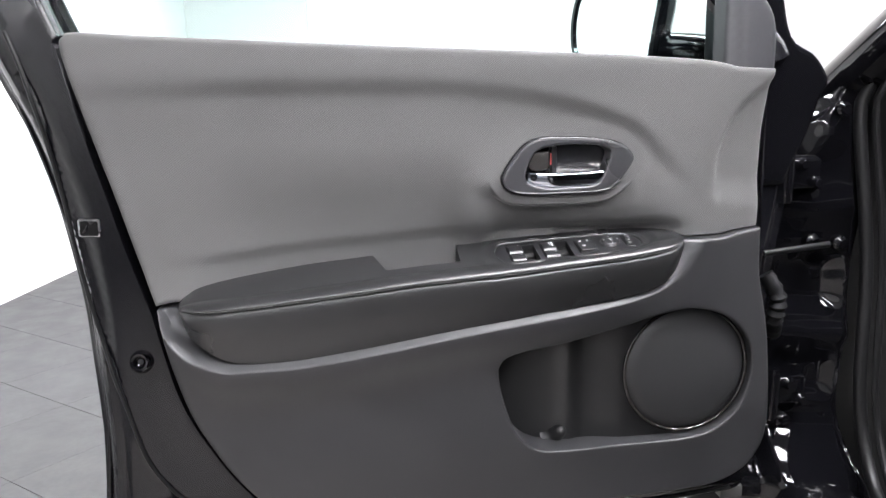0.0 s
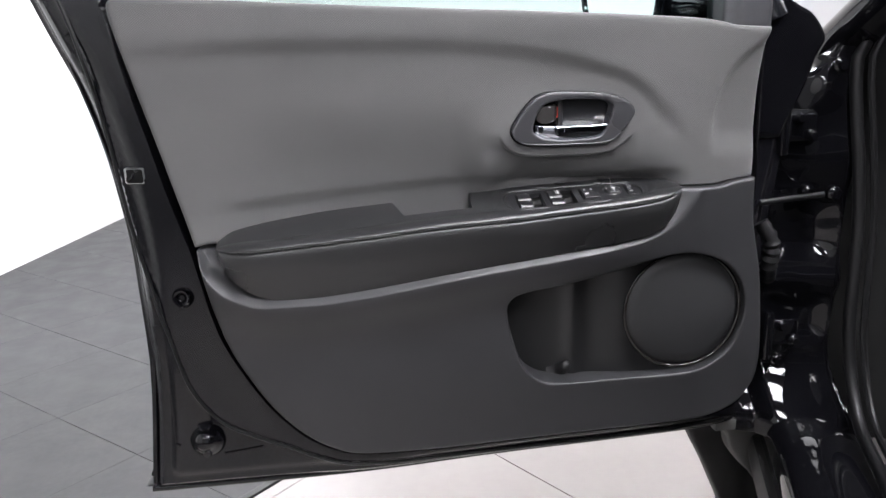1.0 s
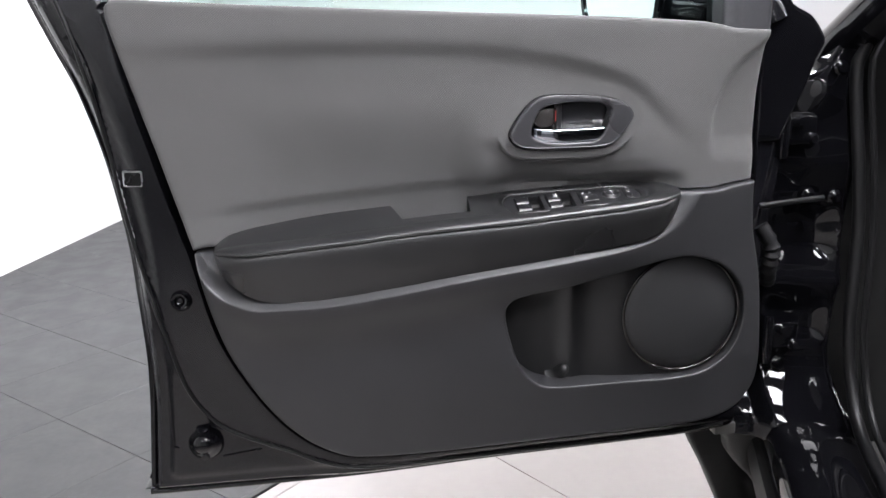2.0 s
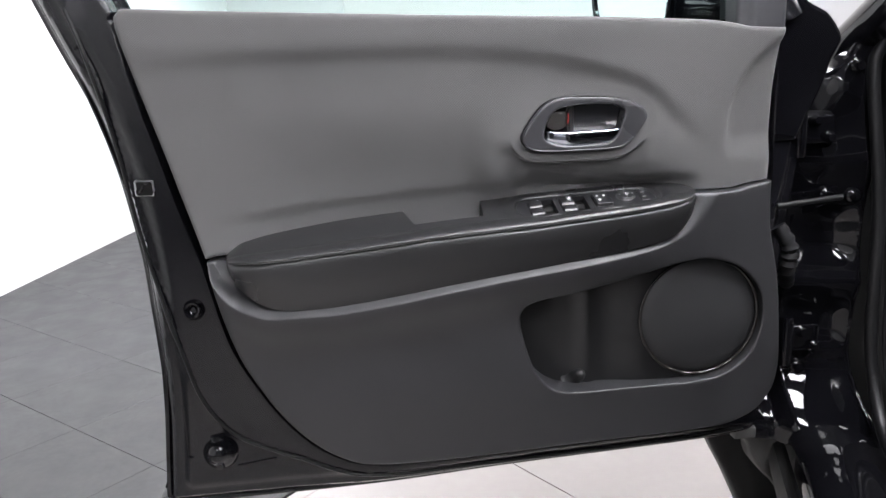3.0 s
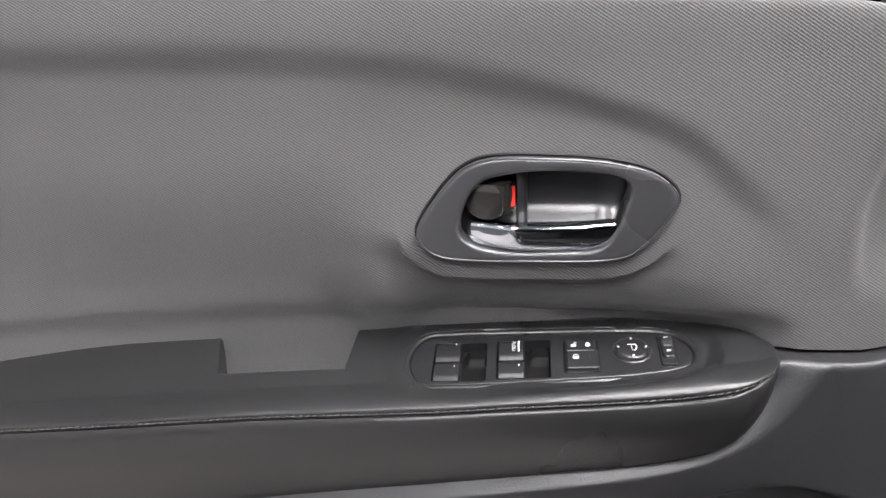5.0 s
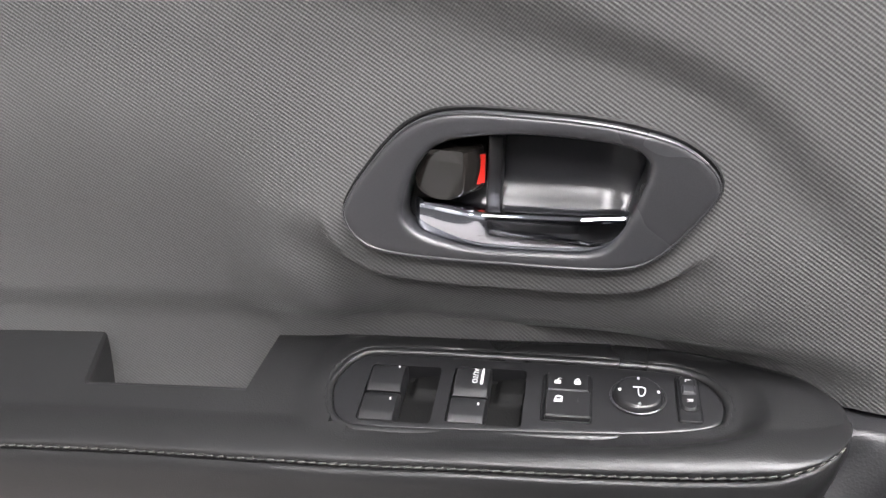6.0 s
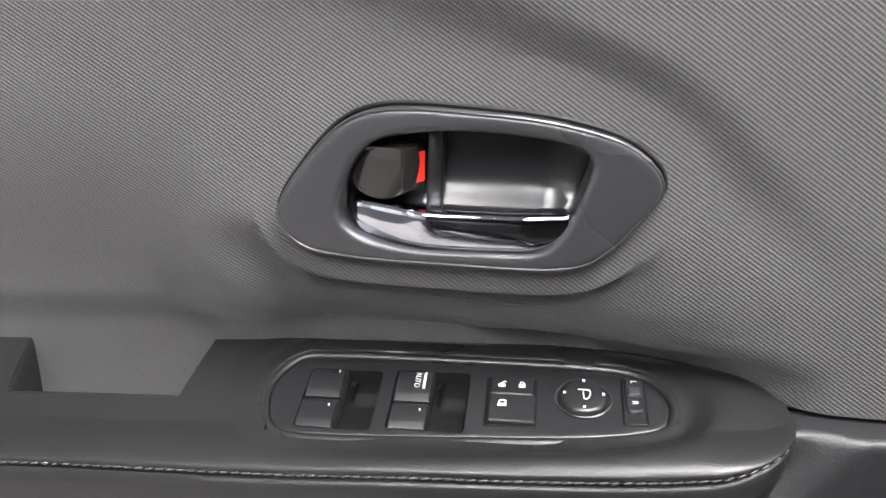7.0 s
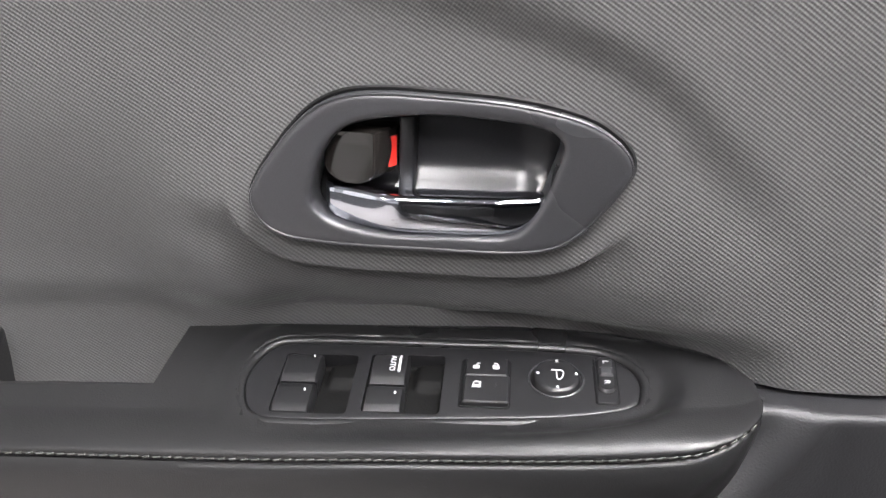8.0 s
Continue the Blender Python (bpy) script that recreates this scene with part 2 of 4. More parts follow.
def sheet(outline, depth, holes=(), spacing=0.006, rim=0.004, back=0.015, hole_rim=0.004, hole_back=0.02, more=()):
    """A moulded sheet in the x-z plane that faces -y: a rounded rim along its outline and its holes, and turned-back edges."""
    from mathutils.geometry import delaunay_2d_cdt
    edges, pts, loops = [], [], [outline, *holes]
    for lp in loops:
        base = len(pts)
        pts += [tuple(v) for v in lp]
        edges += [(base + i, base + (i + 1) % len(lp)) for i in range(len(lp))]
    rings = []
    for k, lp in enumerate(loops):
        r = rim if k == 0 else hole_rim
        for f in (0.15, 0.45, 1.0):
            rings.append(shrink(lp, r * f * (1 if k == 0 else -1)))
    lo, hi = outline.min(0), outline.max(0)
    gx, gz = np.meshgrid(np.arange(lo[0], hi[0], spacing), np.arange(lo[1], hi[1], spacing))
    gx[1::2] += spacing / 2
    g = np.stack([gx.ravel(), gz.ravel()], 1)
    far = np.ones(len(g), bool)
    for k, lp in enumerate(loops):
        far &= gap(lp, g) > (rim if k == 0 else hole_rim) + spacing * 0.35
    for lp in more:
        far &= gap(lp, g) > spacing * 0.3
    extra = np.concatenate(rings + list(more) + [g[far]])
    ok = inside(outline, extra)
    for lp in holes:
        ok &= ~inside(lp, extra)
    for k, lp in enumerate(loops):
        ok &= gap(lp, extra) > 0.1 * (rim if k == 0 else hole_rim)
    pts += [tuple(v) for v in extra[ok]]
    v2, _, faces, *_ = delaunay_2d_cdt([Vector(p) for p in pts], edges, [], 0, 1e-6)
    q = np.array([tuple(v) for v in v2])
    tri = np.array([tuple(f) for f in faces])
    c = q[tri].mean(1)
    keep = inside(outline, c)
    for lp in holes:
        keep &= ~inside(lp, c)
    y = np.asarray(depth(q[:, 0], q[:, 1]), float)
    for k, lp in enumerate(loops):
        r = rim if k == 0 else hole_rim
        u = np.clip(1 - gap(lp, q) / r, 0, 1)
        y = y + r * (1 - np.sqrt(np.clip(1 - u * u, 0, 1)))
    bm = bmesh.new()
    vs = [bm.verts.new((a, d, b)) for (a, b), d in zip(q, y)]
    for i, j, k in tri[keep]:
        n = (q[j] - q[i])[0] * (q[k] - q[i])[1] - (q[j] - q[i])[1] * (q[k] - q[i])[0]
        bm.faces.new((vs[i], vs[j], vs[k]) if n > 0 else (vs[i], vs[k], vs[j]))
    for v in [v for v in vs if not v.link_faces]:
        bm.verts.remove(v)
    rim_edges = [e for e in bm.edges if e.is_boundary]
    mid = np.array([((e.verts[0].co + e.verts[1].co) / 2).xz[:] for e in rim_edges])
    outer = gap(outline, mid) < 0.0008
    for mine, depth_back in ((outer, back), (~outer, hole_back)):
        es = [e for e, o in zip(rim_edges, mine) if o]
        if es and depth_back:
            made = bmesh.ops.extrude_edge_only(bm, edges=es)["geom"]
            for v in made:
                if isinstance(v, bmesh.types.BMVert):
                    v.co.y += depth_back
    bmesh.ops.recalc_face_normals(bm, faces=bm.faces)
    f = max(bm.faces, key=lambda f: abs(f.normal.y) * f.calc_area())
    if f.normal.y > 0:
        bmesh.ops.reverse_faces(bm, faces=bm.faces)
    return bm


def tube(path, radius, sides=10, closed=False, bm=None, squash=1.0):
    """A round bar along a path."""
    bm = bm or bmesh.new()
    p = [Vector(v) for v in path]
    n, rings, up = len(p), [], Vector((0.13, -0.95, 0.27)).normalized()
    for i, c in enumerate(p):
        t = (p[(i + 1) % n] - p[i - 1]) if closed else (p[min(i + 1, n - 1)] - p[max(i - 1, 0)])
        t.normalize()
        a = up - t * up.dot(t)
        if a.length < 0.05:
            a = Vector((1, 0, 0)) - t * t.x
        a.normalize()
        b = t.cross(a)
        r = radius(i / max(1, n - 1)) if callable(radius) else radius
        rings.append([bm.verts.new(c + r * (a * math.cos(w) * squash + b * math.sin(w))) for w in np.linspace(0, 2 * math.pi, sides, endpoint=False)])
    for i in range(n if closed else n - 1):
        r0, r1 = rings[i], rings[(i + 1) % n]
        for k in range(sides):
            bm.faces.new((r0[k], r0[(k + 1) % sides], r1[(k + 1) % sides], r1[k]))
    if not closed:
        bm.faces.new(rings[0][::-1]), bm.faces.new(rings[-1])
    bmesh.ops.recalc_face_normals(bm, faces=bm.faces)
    return bm


def box(lo, hi, bevel=0.0, turn=None, bm=None, segments=2):
    """A block between two corners, with rounded edges, optionally turned by a matrix."""
    b = bmesh.new()
    bmesh.ops.create_cube(b, size=1)
    lo, hi = Vector(lo), Vector(hi)
    for v in b.verts:
        v.co = Vector([(lo[k] + hi[k]) / 2 + v.co[k] * (hi[k] - lo[k]) for k in range(3)])
    if bevel:
        bmesh.ops.bevel(b, geom=b.edges[:], offset=bevel, segments=segments, profile=0.5, affect="EDGES")
    if turn:
        b.transform(turn)
    if bm is None:
        return b
    me = bpy.data.meshes.new("joined")
    b.to_mesh(me), b.free()
    bm.from_mesh(me)
    bpy.data.meshes.remove(me)
    return bm


def spun(profile, place, axis=(0, -1, 0), sides=32):
    """A turned piece: profile of (radius, height) along an axis."""
    bm = bmesh.new()
    m = Matrix.Translation(place) @ Vector(axis).to_track_quat("Z", "Y").to_matrix().to_4x4()
    rings = []
    for r, h in profile:
        if r < 1e-6:
            rings.append([bm.verts.new(m @ Vector((0, 0, h)))])
        else:
            rings.append([bm.verts.new(m @ Vector((r * math.cos(w), r * math.sin(w), h))) for w in np.linspace(0, 2 * math.pi, sides, endpoint=False)])
    for a, b in zip(rings, rings[1:]):
        for k in range(sides):
            q = [a[k % len(a)], a[(k + 1) % len(a)], b[(k + 1) % len(b)], b[k % len(b)]]
            q = list(dict.fromkeys(q))
            if len(q) > 2:
                bm.faces.new(q)
    bmesh.ops.recalc_face_normals(bm, faces=bm.faces)
    return bm


def loft(rows, closed=False):
    """A skin over rows of places."""
    bm = bmesh.new()
    vs = [[bm.verts.new(p) for p in row] for row in rows]
    for a, b in zip(vs, vs[1:]):
        for k in range(len(a) if closed else len(a) - 1):
            j = (k + 1) % len(a)
            bm.faces.new((a[k], a[j], b[j], b[k]))
    return bm


def slab(outline, top, bottom, frame_of, bevel=0.0008):
    """A flat piece with an outline in a tilted plane: frame_of turns (u, v, height) into a place."""
    rows = [[frame_of @ Vector((*p, bottom)) for p in outline],
            [frame_of @ Vector((*p, top - bevel)) for p in outline],
            [frame_of @ Vector((*p, top)) for p in shrink(np.array(outline), bevel)]]
    bm = loft(rows, closed=True)
    bm.verts.ensure_lookup_table()
    n = len(outline)
    bm.faces.new([bm.verts[2 * n + i] for i in range(n)])
    bm.faces.new([bm.verts[i] for i in range(n)][::-1])
    bmesh.ops.recalc_face_normals(bm, faces=bm.faces)
    return bm


def rounded(u0, u1, v0, v1, r, n=4):
    out = []
    for cx, cy, a in ((u1 - r, v1 - r, 0), (u0 + r, v1 - r, 90), (u0 + r, v0 + r, 180), (u1 - r, v0 + r, 270)):
        out += [(cx + r * math.cos(radians(a + 90 * k / n)), cy + r * math.sin(radians(a + 90 * k / n))) for k in range(n + 1)]
    return out


def lettering(name, words, m, size, material, parent):
    data = bpy.data.curves.new(name, "FONT")
    data.body, data.size, data.align_x, data.align_y, data.extrude = words, size, "CENTER", "CENTER", 0.0001
    data.materials.append(material)
    ob = new(name, data)
    ob.parent = parent
    ob.matrix_parent_inverse = Matrix.Translation(-parent.location)
    ob.matrix_basis = m
    return ob


# ---- the room ----
ROOM = Matrix.Rotation(radians(-10.4), 4, "Z")     # the showroom's walls stand askew to the door
room = lambda a, b, c: ROOM @ Vector((a, b, c))
W0 = ROOM.inverted() @ Vector((-1.963, 2.8, 0))    # a place at the foot of the long wall
XL, XR, YB, YF, ZC = W0.x, W0.x + 9.0, -6.0, 6.0, 2.75

part("wall_west", box((XL - 0.15, YB, 0), (XL, YF, ZC), turn=ROOM), WHITE)
part("wall_east", box((XR, YB, 0), (XR + 0.15, YF, ZC), turn=ROOM), GREY_WALL)
part("wall_north", box((XL - 0.15, YF, 0), (XR + 0.15, YF + 0.15, ZC), turn=ROOM), NORTH)
part("wall_south", box((XL - 0.15, YB - 0.15, 0), (XR + 0.15, YB, ZC), turn=ROOM), GREY_WALL)
part("ceiling", box((XL - 0.15, YB - 0.15, ZC), (XR + 0.15, YF + 0.15, ZC + 0.15), turn=ROOM), CEILING)
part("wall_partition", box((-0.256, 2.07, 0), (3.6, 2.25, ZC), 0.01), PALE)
for n in ("wall_west", "wall_east", "wall_north", "wall_south", "wall_partition"):
    tagged(bpy.data.objects[n], "plain white matt painted showroom wall", "wall", kind="structure")
for n in ("wall_east", "wall_south"):
    tagged(bpy.data.objects[n], "unseen matt showroom wall, grey chosen to limit bounce light")
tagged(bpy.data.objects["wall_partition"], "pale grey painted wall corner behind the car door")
tagged(bpy.data.objects["ceiling"], "showroom ceiling carrying light panels, grey chosen to limit bounce light", "ceiling", kind="structure")

floor = part("floor", box((-7, -9, -0.2), (9, 9, -0.003)), GROUT)
tagged(floor, "slate grey tiled floor with thin dark joints", "floor", kind="structure")


def led_panel(place):
    t = thing("ceiling_light", place, "white rectangular LED panel light set under the ceiling", "ceiling light", group="ceiling lights")
    m = Matrix.Translation(place) @ ROOM
    part("light_frame", box((-0.17, -0.62, -0.03), (0.17, 0.62, 0.0), 0.004, m), WHITE, t)
    part("diffuser", box((-0.155, -0.605, -0.034), (0.155, 0.605, -0.031), 0.0, m), LED, t, "glowing white diffuser", smooth=False)
    return t


for a, b in ((-1.4, 1.75), (-1.4, 3.85), (0.4, 1.75), (0.4, 3.85), (2.2, 3.85), (4.0, 1.75), (5.8, 1.75),
             (0.55, -0.62), (1.15, -0.62), (2.2, -0.62), (4.0, -0.62), (0.1, -2.6), (0.9, -2.6), (-1.4, -5.35), (2.2, -5.35), (5.8, -5.35)):
    led_panel(room(a, b, ZC))

# ---- the car door: outlines and moulded depths ----
top_edge = curve((-0.552, 1.104), (-0.3, 1.091), (-0.1, 1.081), (0.08, 1.073), (0.30, 1.059), (0.332, 1.051), (0.391, 1.047))
left_edge = [(-0.5455, 1.086), (-0.535, 1.033), (-0.521, 0.973), (-0.503, 0.902), (-0.488, 0.838), (-0.467, 0.762)]
left_low = [(-0.462, 0.745), (-0.435, 0.622), (-0.400, 0.546), (-0.362, 0.487), (-0.322, 0.445), (-0.280, 0.419), (-0.236, 0.408)]
bottom_edge = [(-0.115, 0.406), (0.085, 0.413), (0.277, 0.419), (0.365, 0.430), (0.403, 0.462)]
right_low = [(0.416, 0.521), (0.407, 0.657), (0.389, 0.751)]
right_edge = [(0.385, 0.824), (0.383, 0.959)]
TOP = [(x, float(top_edge(x))) for x in (-0.45, -0.3, -0.15, 0.0, 0.15, 0.27, 0.315, 0.335, 0.37)]

panel_outline = loop([(-0.527, 1.1032), (-0.540, 1.0985)] + left_edge + left_low + bottom_edge + right_low + right_edge + [(0.391, 1.047)] * 2 + TOP[::-1], 0.007)
upper_outline = loop([(-0.527, 1.1032), (-0.540, 1.0985)] + left_edge[:-1] + [(-0.468, 0.754)] * 2 + [(-0.43, 0.754), (-0.39, 0.715), (-0.2, 0.70), (0.1, 0.73), (0.22, 0.75), (0.25, 0.780), (0.274, 0.803)] + [(0.321, 0.8075), (0.348, 0.812)]
                     + [(0.3835, 0.8165)] * 2 + [(0.383, 0.959)] + [(0.391, 1.047)] * 2 + TOP[::-1])
lower_outline = loop([(-0.464, 0.751)] * 2 + left_low[1:] + bottom_edge + right_low + [(0.386, 0.8222)] * 2 + [(0.348, 0.8176), (0.321, 0.8122), (0.274, 0.8114), (0.255, 0.8085), (0.23, 0.79), (0.17, 0.765), (0.0, 0.75), (-0.25, 0.73), (-0.37, 0.735), (-0.42, 0.751)])

bezel_outline = loop([(0.000, 0.906), (0.004, 0.917), (0.012, 0.929), (0.023, 0.943), (0.034, 0.953), (0.048, 0.959), (0.067, 0.961), (0.09, 0.9605), (0.12, 0.959), (0.142, 0.956), (0.162, 0.951), (0.175, 0.944), (0.183, 0.936), (0.185, 0.928), (0.181, 0.920), (0.174, 0.910), (0.164, 0.898), (0.152, 0.889), (0.137, 0.8855), (0.117, 0.8845), (0.087, 0.8845), (0.056, 0.8845), (0.033, 0.8855), (0.016, 0.888), (0.005, 0.895)], 0.003)
cup_outline = loop([(0.031, 0.908), (0.034, 0.923), (0.041, 0.937), (0.051, 0.945), (0.067, 0.949), (0.088, 0.951), (0.113, 0.9505), (0.138, 0.948), (0.149, 0.943), (0.1515, 0.937), (0.148, 0.924), (0.143, 0.910), (0.135, 0.898), (0.123, 0.8935), (0.1, 0.8925), (0.072, 0.892), (0.050, 0.8945), (0.036, 0.900)], 0.003)

sweep_line = loop([(-0.60, 1.025), (-0.524, 1.032), (-0.397, 1.038), (-0.244, 1.038), (-0.086, 1.034), (0.044, 1.019), (0.125, 1.0), (0.188, 0.970), (0.240, 0.929), (0.276, 0.885), (0.296, 0.83)], closed=False, step=0.02)
sweep_area = np.concatenate([sweep_line, [(0.30, 0.6), (-0.7, 0.6), (-0.7, 1.02)]])
corner_line = loop([(0.395, 1.040), (0.386, 1.033), (0.345, 1.002), (0.321, 0.961), (0.310, 0.920), (0.312, 0.87)], closed=False, step=0.02)
corner_area = np.concatenate([corner_line, [(0.33, 0.83), (0.5, 0.83), (0.5, 1.04)]])
belt = curve((0.80, 0.006), (0.90, 0.000), (0.96, -0.003), (1.02, -0.008), (1.06, -0.012), (1.11, -0.012))


def signed(line, area, x, z):
    q = np.stack([x, z], 1)
    return np.where(inside(area, q), 1, -1) * gap(line, q, closed=False)


trim_line = curve((0.19, 0.80), (0.262, 0.8125), (0.321, 0.8135), (0.348, 0.819), (0.384, 0.8235))


def upper_depth(x, z):
    x, z = np.atleast_1d(x).astype(float), np.atleast_1d(z).astype(float)
    s = signed(sweep_line, sweep_area, x, z)
    y = belt(z) + (0.006 + 0.0022 * ease(-0.10, 0.12, x)) * ease(-0.008, 0.018, s) * ease(-0.62, -0.30, x) * ease(0.87, 0.965, z + 0.25 * ease(0.15, 0.0, x))
    y += 0.008 * ease(-0.003, 0.009, signed(corner_line, corner_area, x, z)) * ease(0.85, 0.90, z)
    y += 0.023 * ease(0.965, 0.815, z) * ease(0.31, 0.02, x) * ease(-0.50, -0.24, x)
    q = np.stack([x, z], 1)
    d = np.where(inside(bezel_outline, q), 0, gap(bezel_outline, q))
    fold = 0.839 + 0.07 * x - z
    y += (0.0045 * ease(-0.010, 0.008, fold) + 0.12 * np.clip(fold, 0, 0.05)) * ease(0.26, 0.18, x) * ease(-0.46, -0.36, x)
    tuck = 0.837 + 0.007 * ease(0.06, 0.20, x)
    y += (0.010 + 0.017 * ease(0.04, 0.15, x)) * ease(tuck, tuck - 0.011 - 0.010 * ease(0.06, 0.20, x), z) * ease(0.285, 0.212, x) * ease(-0.10, 0.05, x)
    reach = 0.026 + 0.050 * ease(0.03, -0.05, x) + 0.012 * ease(0.90, 0.86, z)
    y += (0.003 - y) * ease(1.0, 0.0, (d - 0.0160) / reach)
    y += 0.0130 * ease(0.0155, 0.0200, d) * ease(0.085, 0.026, d) * ease(0.902, 0.876, z) * ease(-0.06, 0.01, x) * ease(0.20, 0.155, x)
    y += 0.016 * ease(0.0015, -0.0025, z - trim_line(x)) * ease(0.20, 0.24, x)
    return y - 0.002 * ease(-0.40, -0.55, x)


ledge_line = curve((-0.47, 0.752), (-0.446, 0.706), (-0.415, 0.683), (-0.37, 0.671), (-0.30, 0.671), (-0.249, 0.675), (-0.182, 0.683), (-0.098, 0.695), (-0.013, 0.706), (0.073, 0.716), (0.16, 0.728), (0.204, 0.737), (0.235, 0.748), (0.258, 0.761), (0.277, 0.780), (0.293, 0.802), (0.306, 0.825))
ledge_out = curve((-0.47, -0.014), (-0.43, -0.032), (-0.38, -0.042), (-0.20, -0.044), (0.08, -0.041), (0.18, -0.036), (0.25, -0.024), (0.30, -0.013))


def lower_depth(x, z):
    x, z = np.atleast_1d(x).astype(float), np.atleast_1d(z).astype(float)
    over = z - ledge_line(x)
    y = -0.014 + 0.010 * ease(0.55, 0.41, z) + 0.012 * ease(0.30, 0.40, x)
    fade = ease(0.335, 0.29, x)
    y += (ledge_out(x) - y) * np.exp(-(np.minimum(over, 0) / 0.045) ** 2) * fade
    soft = 0.0015 + 0.009 * ease(0.22, 0.28, x)
    rise = np.where(over > 0, np.sqrt(over * over + soft ** 2) - soft, 0)
    steep = 1.15 - 0.75 * ease(0.20, 0.27, x)
    y += np.where(rise < 0.025, rise * steep, 0.025 * steep + (rise - 0.025) * (0.25 - 0.15 * ease(0.215, 0.255, x))) * fade
    return y


def beside_ledge(d):
    """A line that runs along the ledge's edge, d above it."""
    x = np.concatenate([np.arange(-0.462, 0.20, 0.004), np.arange(0.20, 0.306, 0.0022)])
    p = np.stack([x, ledge_line(x)], 1)
    t = np.gradient(p, axis=0)
    t /= np.linalg.norm(t, axis=1)[:, None]
    return p + d * np.stack([-t[:, 1], t[:, 0]], 1)


pocket_outline = loop([(-0.010, 0.628), (-0.005, 0.652), (0.018, 0.664), (0.082, 0.674), (0.172, 0.694), (0.225, 0.705), (0.285, 0.709), (0.340, 0.690), (0.376, 0.650), (0.383, 0.602),
                       (0.366, 0.551), (0.325, 0.519), (0.273, 0.508), (0.178, 0.507), (0.084, 0.506), (0.047, 0.512), (0.020, 0.535), (0.002, 0.576)])
SPEAKER = Vector((0.281, 0.006, 0.6105))

door = thing("car_door_assembly", (0.0, 0.08, 0.0), "open black car door seen from inside, charcoal cloth and plastic trim", "car door")

upper = part("upper_trim", sheet(upper_outline, upper_depth, [shrink(cup_outline, -0.006)], rim=0.006, back=0.02, spacing=0.006, hole_rim=0.002, hole_back=0.01, more=[shrink(bezel_outline, -d) for d in (0.004, 0.008, 0.0115, 0.0135, 0.0148, 0.0160, 0.0172, 0.0184, 0.0196, 0.022, 0.026)] + [np.array([(x, float(trim_line(x)) + d) for x in np.arange(0.24, 0.384, 0.003)]) for d in (0.003, 0.0015, 0.0005, -0.0005, -0.0015, -0.0025)]), CLOTH, door, "grey ribbed knit cloth trim")
lower = part("lower_trim", sheet(lower_outline, lower_depth, [pocket_outline], rim=0.005, back=0.02, hole_rim=0.0035, hole_back=0.055, spacing=0.006, more=[beside_ledge(d) for d in (-0.006, -0.003, -0.0012, 0.0, 0.0012, 0.003, 0.006, 0.010)]), PLASTIC, door, "charcoal grained plastic trim")


def pocket_depth(x, z):
    x, z = np.atleast_1d(x).astype(float), np.atleast_1d(z).astype(float)
    y = 0.042 - 0.012 * ease(0.03, 0.13, x) - 0.016 * ease(0.12, 0.20, x) - 0.006 * np.exp(-((x - 0.105) / 0.012) ** 2)
    return y


# pocket back and stub wear the plastic with shade in its colour
part("map_pocket", sheet(shrink(pocket_outline, -0.003), pocket_depth, rim=0.003, back=0.01, spacing=0.008), POCKET, door, "moulded map pocket, inner shade put into its colour")
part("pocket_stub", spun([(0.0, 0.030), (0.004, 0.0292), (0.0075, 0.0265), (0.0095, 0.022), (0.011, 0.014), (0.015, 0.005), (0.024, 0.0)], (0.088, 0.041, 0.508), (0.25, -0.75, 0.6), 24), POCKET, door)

# loudspeaker cover in the trim
ring = [(SPEAKER.x + 0.0965 * math.cos(w), SPEAKER.y, SPEAKER.z + 0.0965 * math.sin(w)) for w in np.linspace(0, 2 * math.pi, 72, endpoint=False)]
cover = part("speaker_cover", spun([(0.0, 0.0045), (0.04, 0.004), (0.075, 0.002), (0.090, -0.001), (0.0935, -0.004), (0.094, -0.03)], SPEAKER, (0, -1, 0), 72), GRILLE, door, "round black perforated speaker cover")
part("ring", tube(ring, 0.0027, 10, True), GLOSS, cover)

# ---- armrest ----
AX0, AX1 = -0.436, 0.2615
arm_back = curve((-0.436, 0.760), (-0.412, 0.778), (-0.35, 0.788), (-0.1, 0.808), (0.09, 0.8195), (0.19, 0.8245), (0.240, 0.8235), (0.2635, 0.8165))
arm_seam = curve((-0.436, 0.753), (-0.38, 0.754), (-0.26, 0.762), (-0.111, 0.7745), (-0.049, 0.778), (0.01, 0.7815), (0.069, 0.7865), (0.128, 0.791), (0.18, 0.796), (0.216, 0.8015), (0.247, 0.810), (0.2635, 0.8155))
arm_low = curve((-0.436, 0.752), (-0.424, 0.722), (-0.400, 0.700), (-0.375, 0.687), (-0.339, 0.680), (-0.248, 0.684), (-0.181, 0.692), (-0.097, 0.703), (-0.012, 0.715), (0.074, 0.727), (0.161, 0.739), (0.205, 0.749), (0.228, 0.760), (0.248, 0.780), (0.2635, 0.806))


def arm_taper(x, right=0.045):
    a, b = np.clip((x - AX0) / 0.07, 0, 1), np.clip((AX1 - x) / right, 0, 1)
    return math.sqrt(max(0.0, 1 - (1 - a) ** 2)) * math.sqrt(max(0.0, 1 - (1 - b) ** 2))


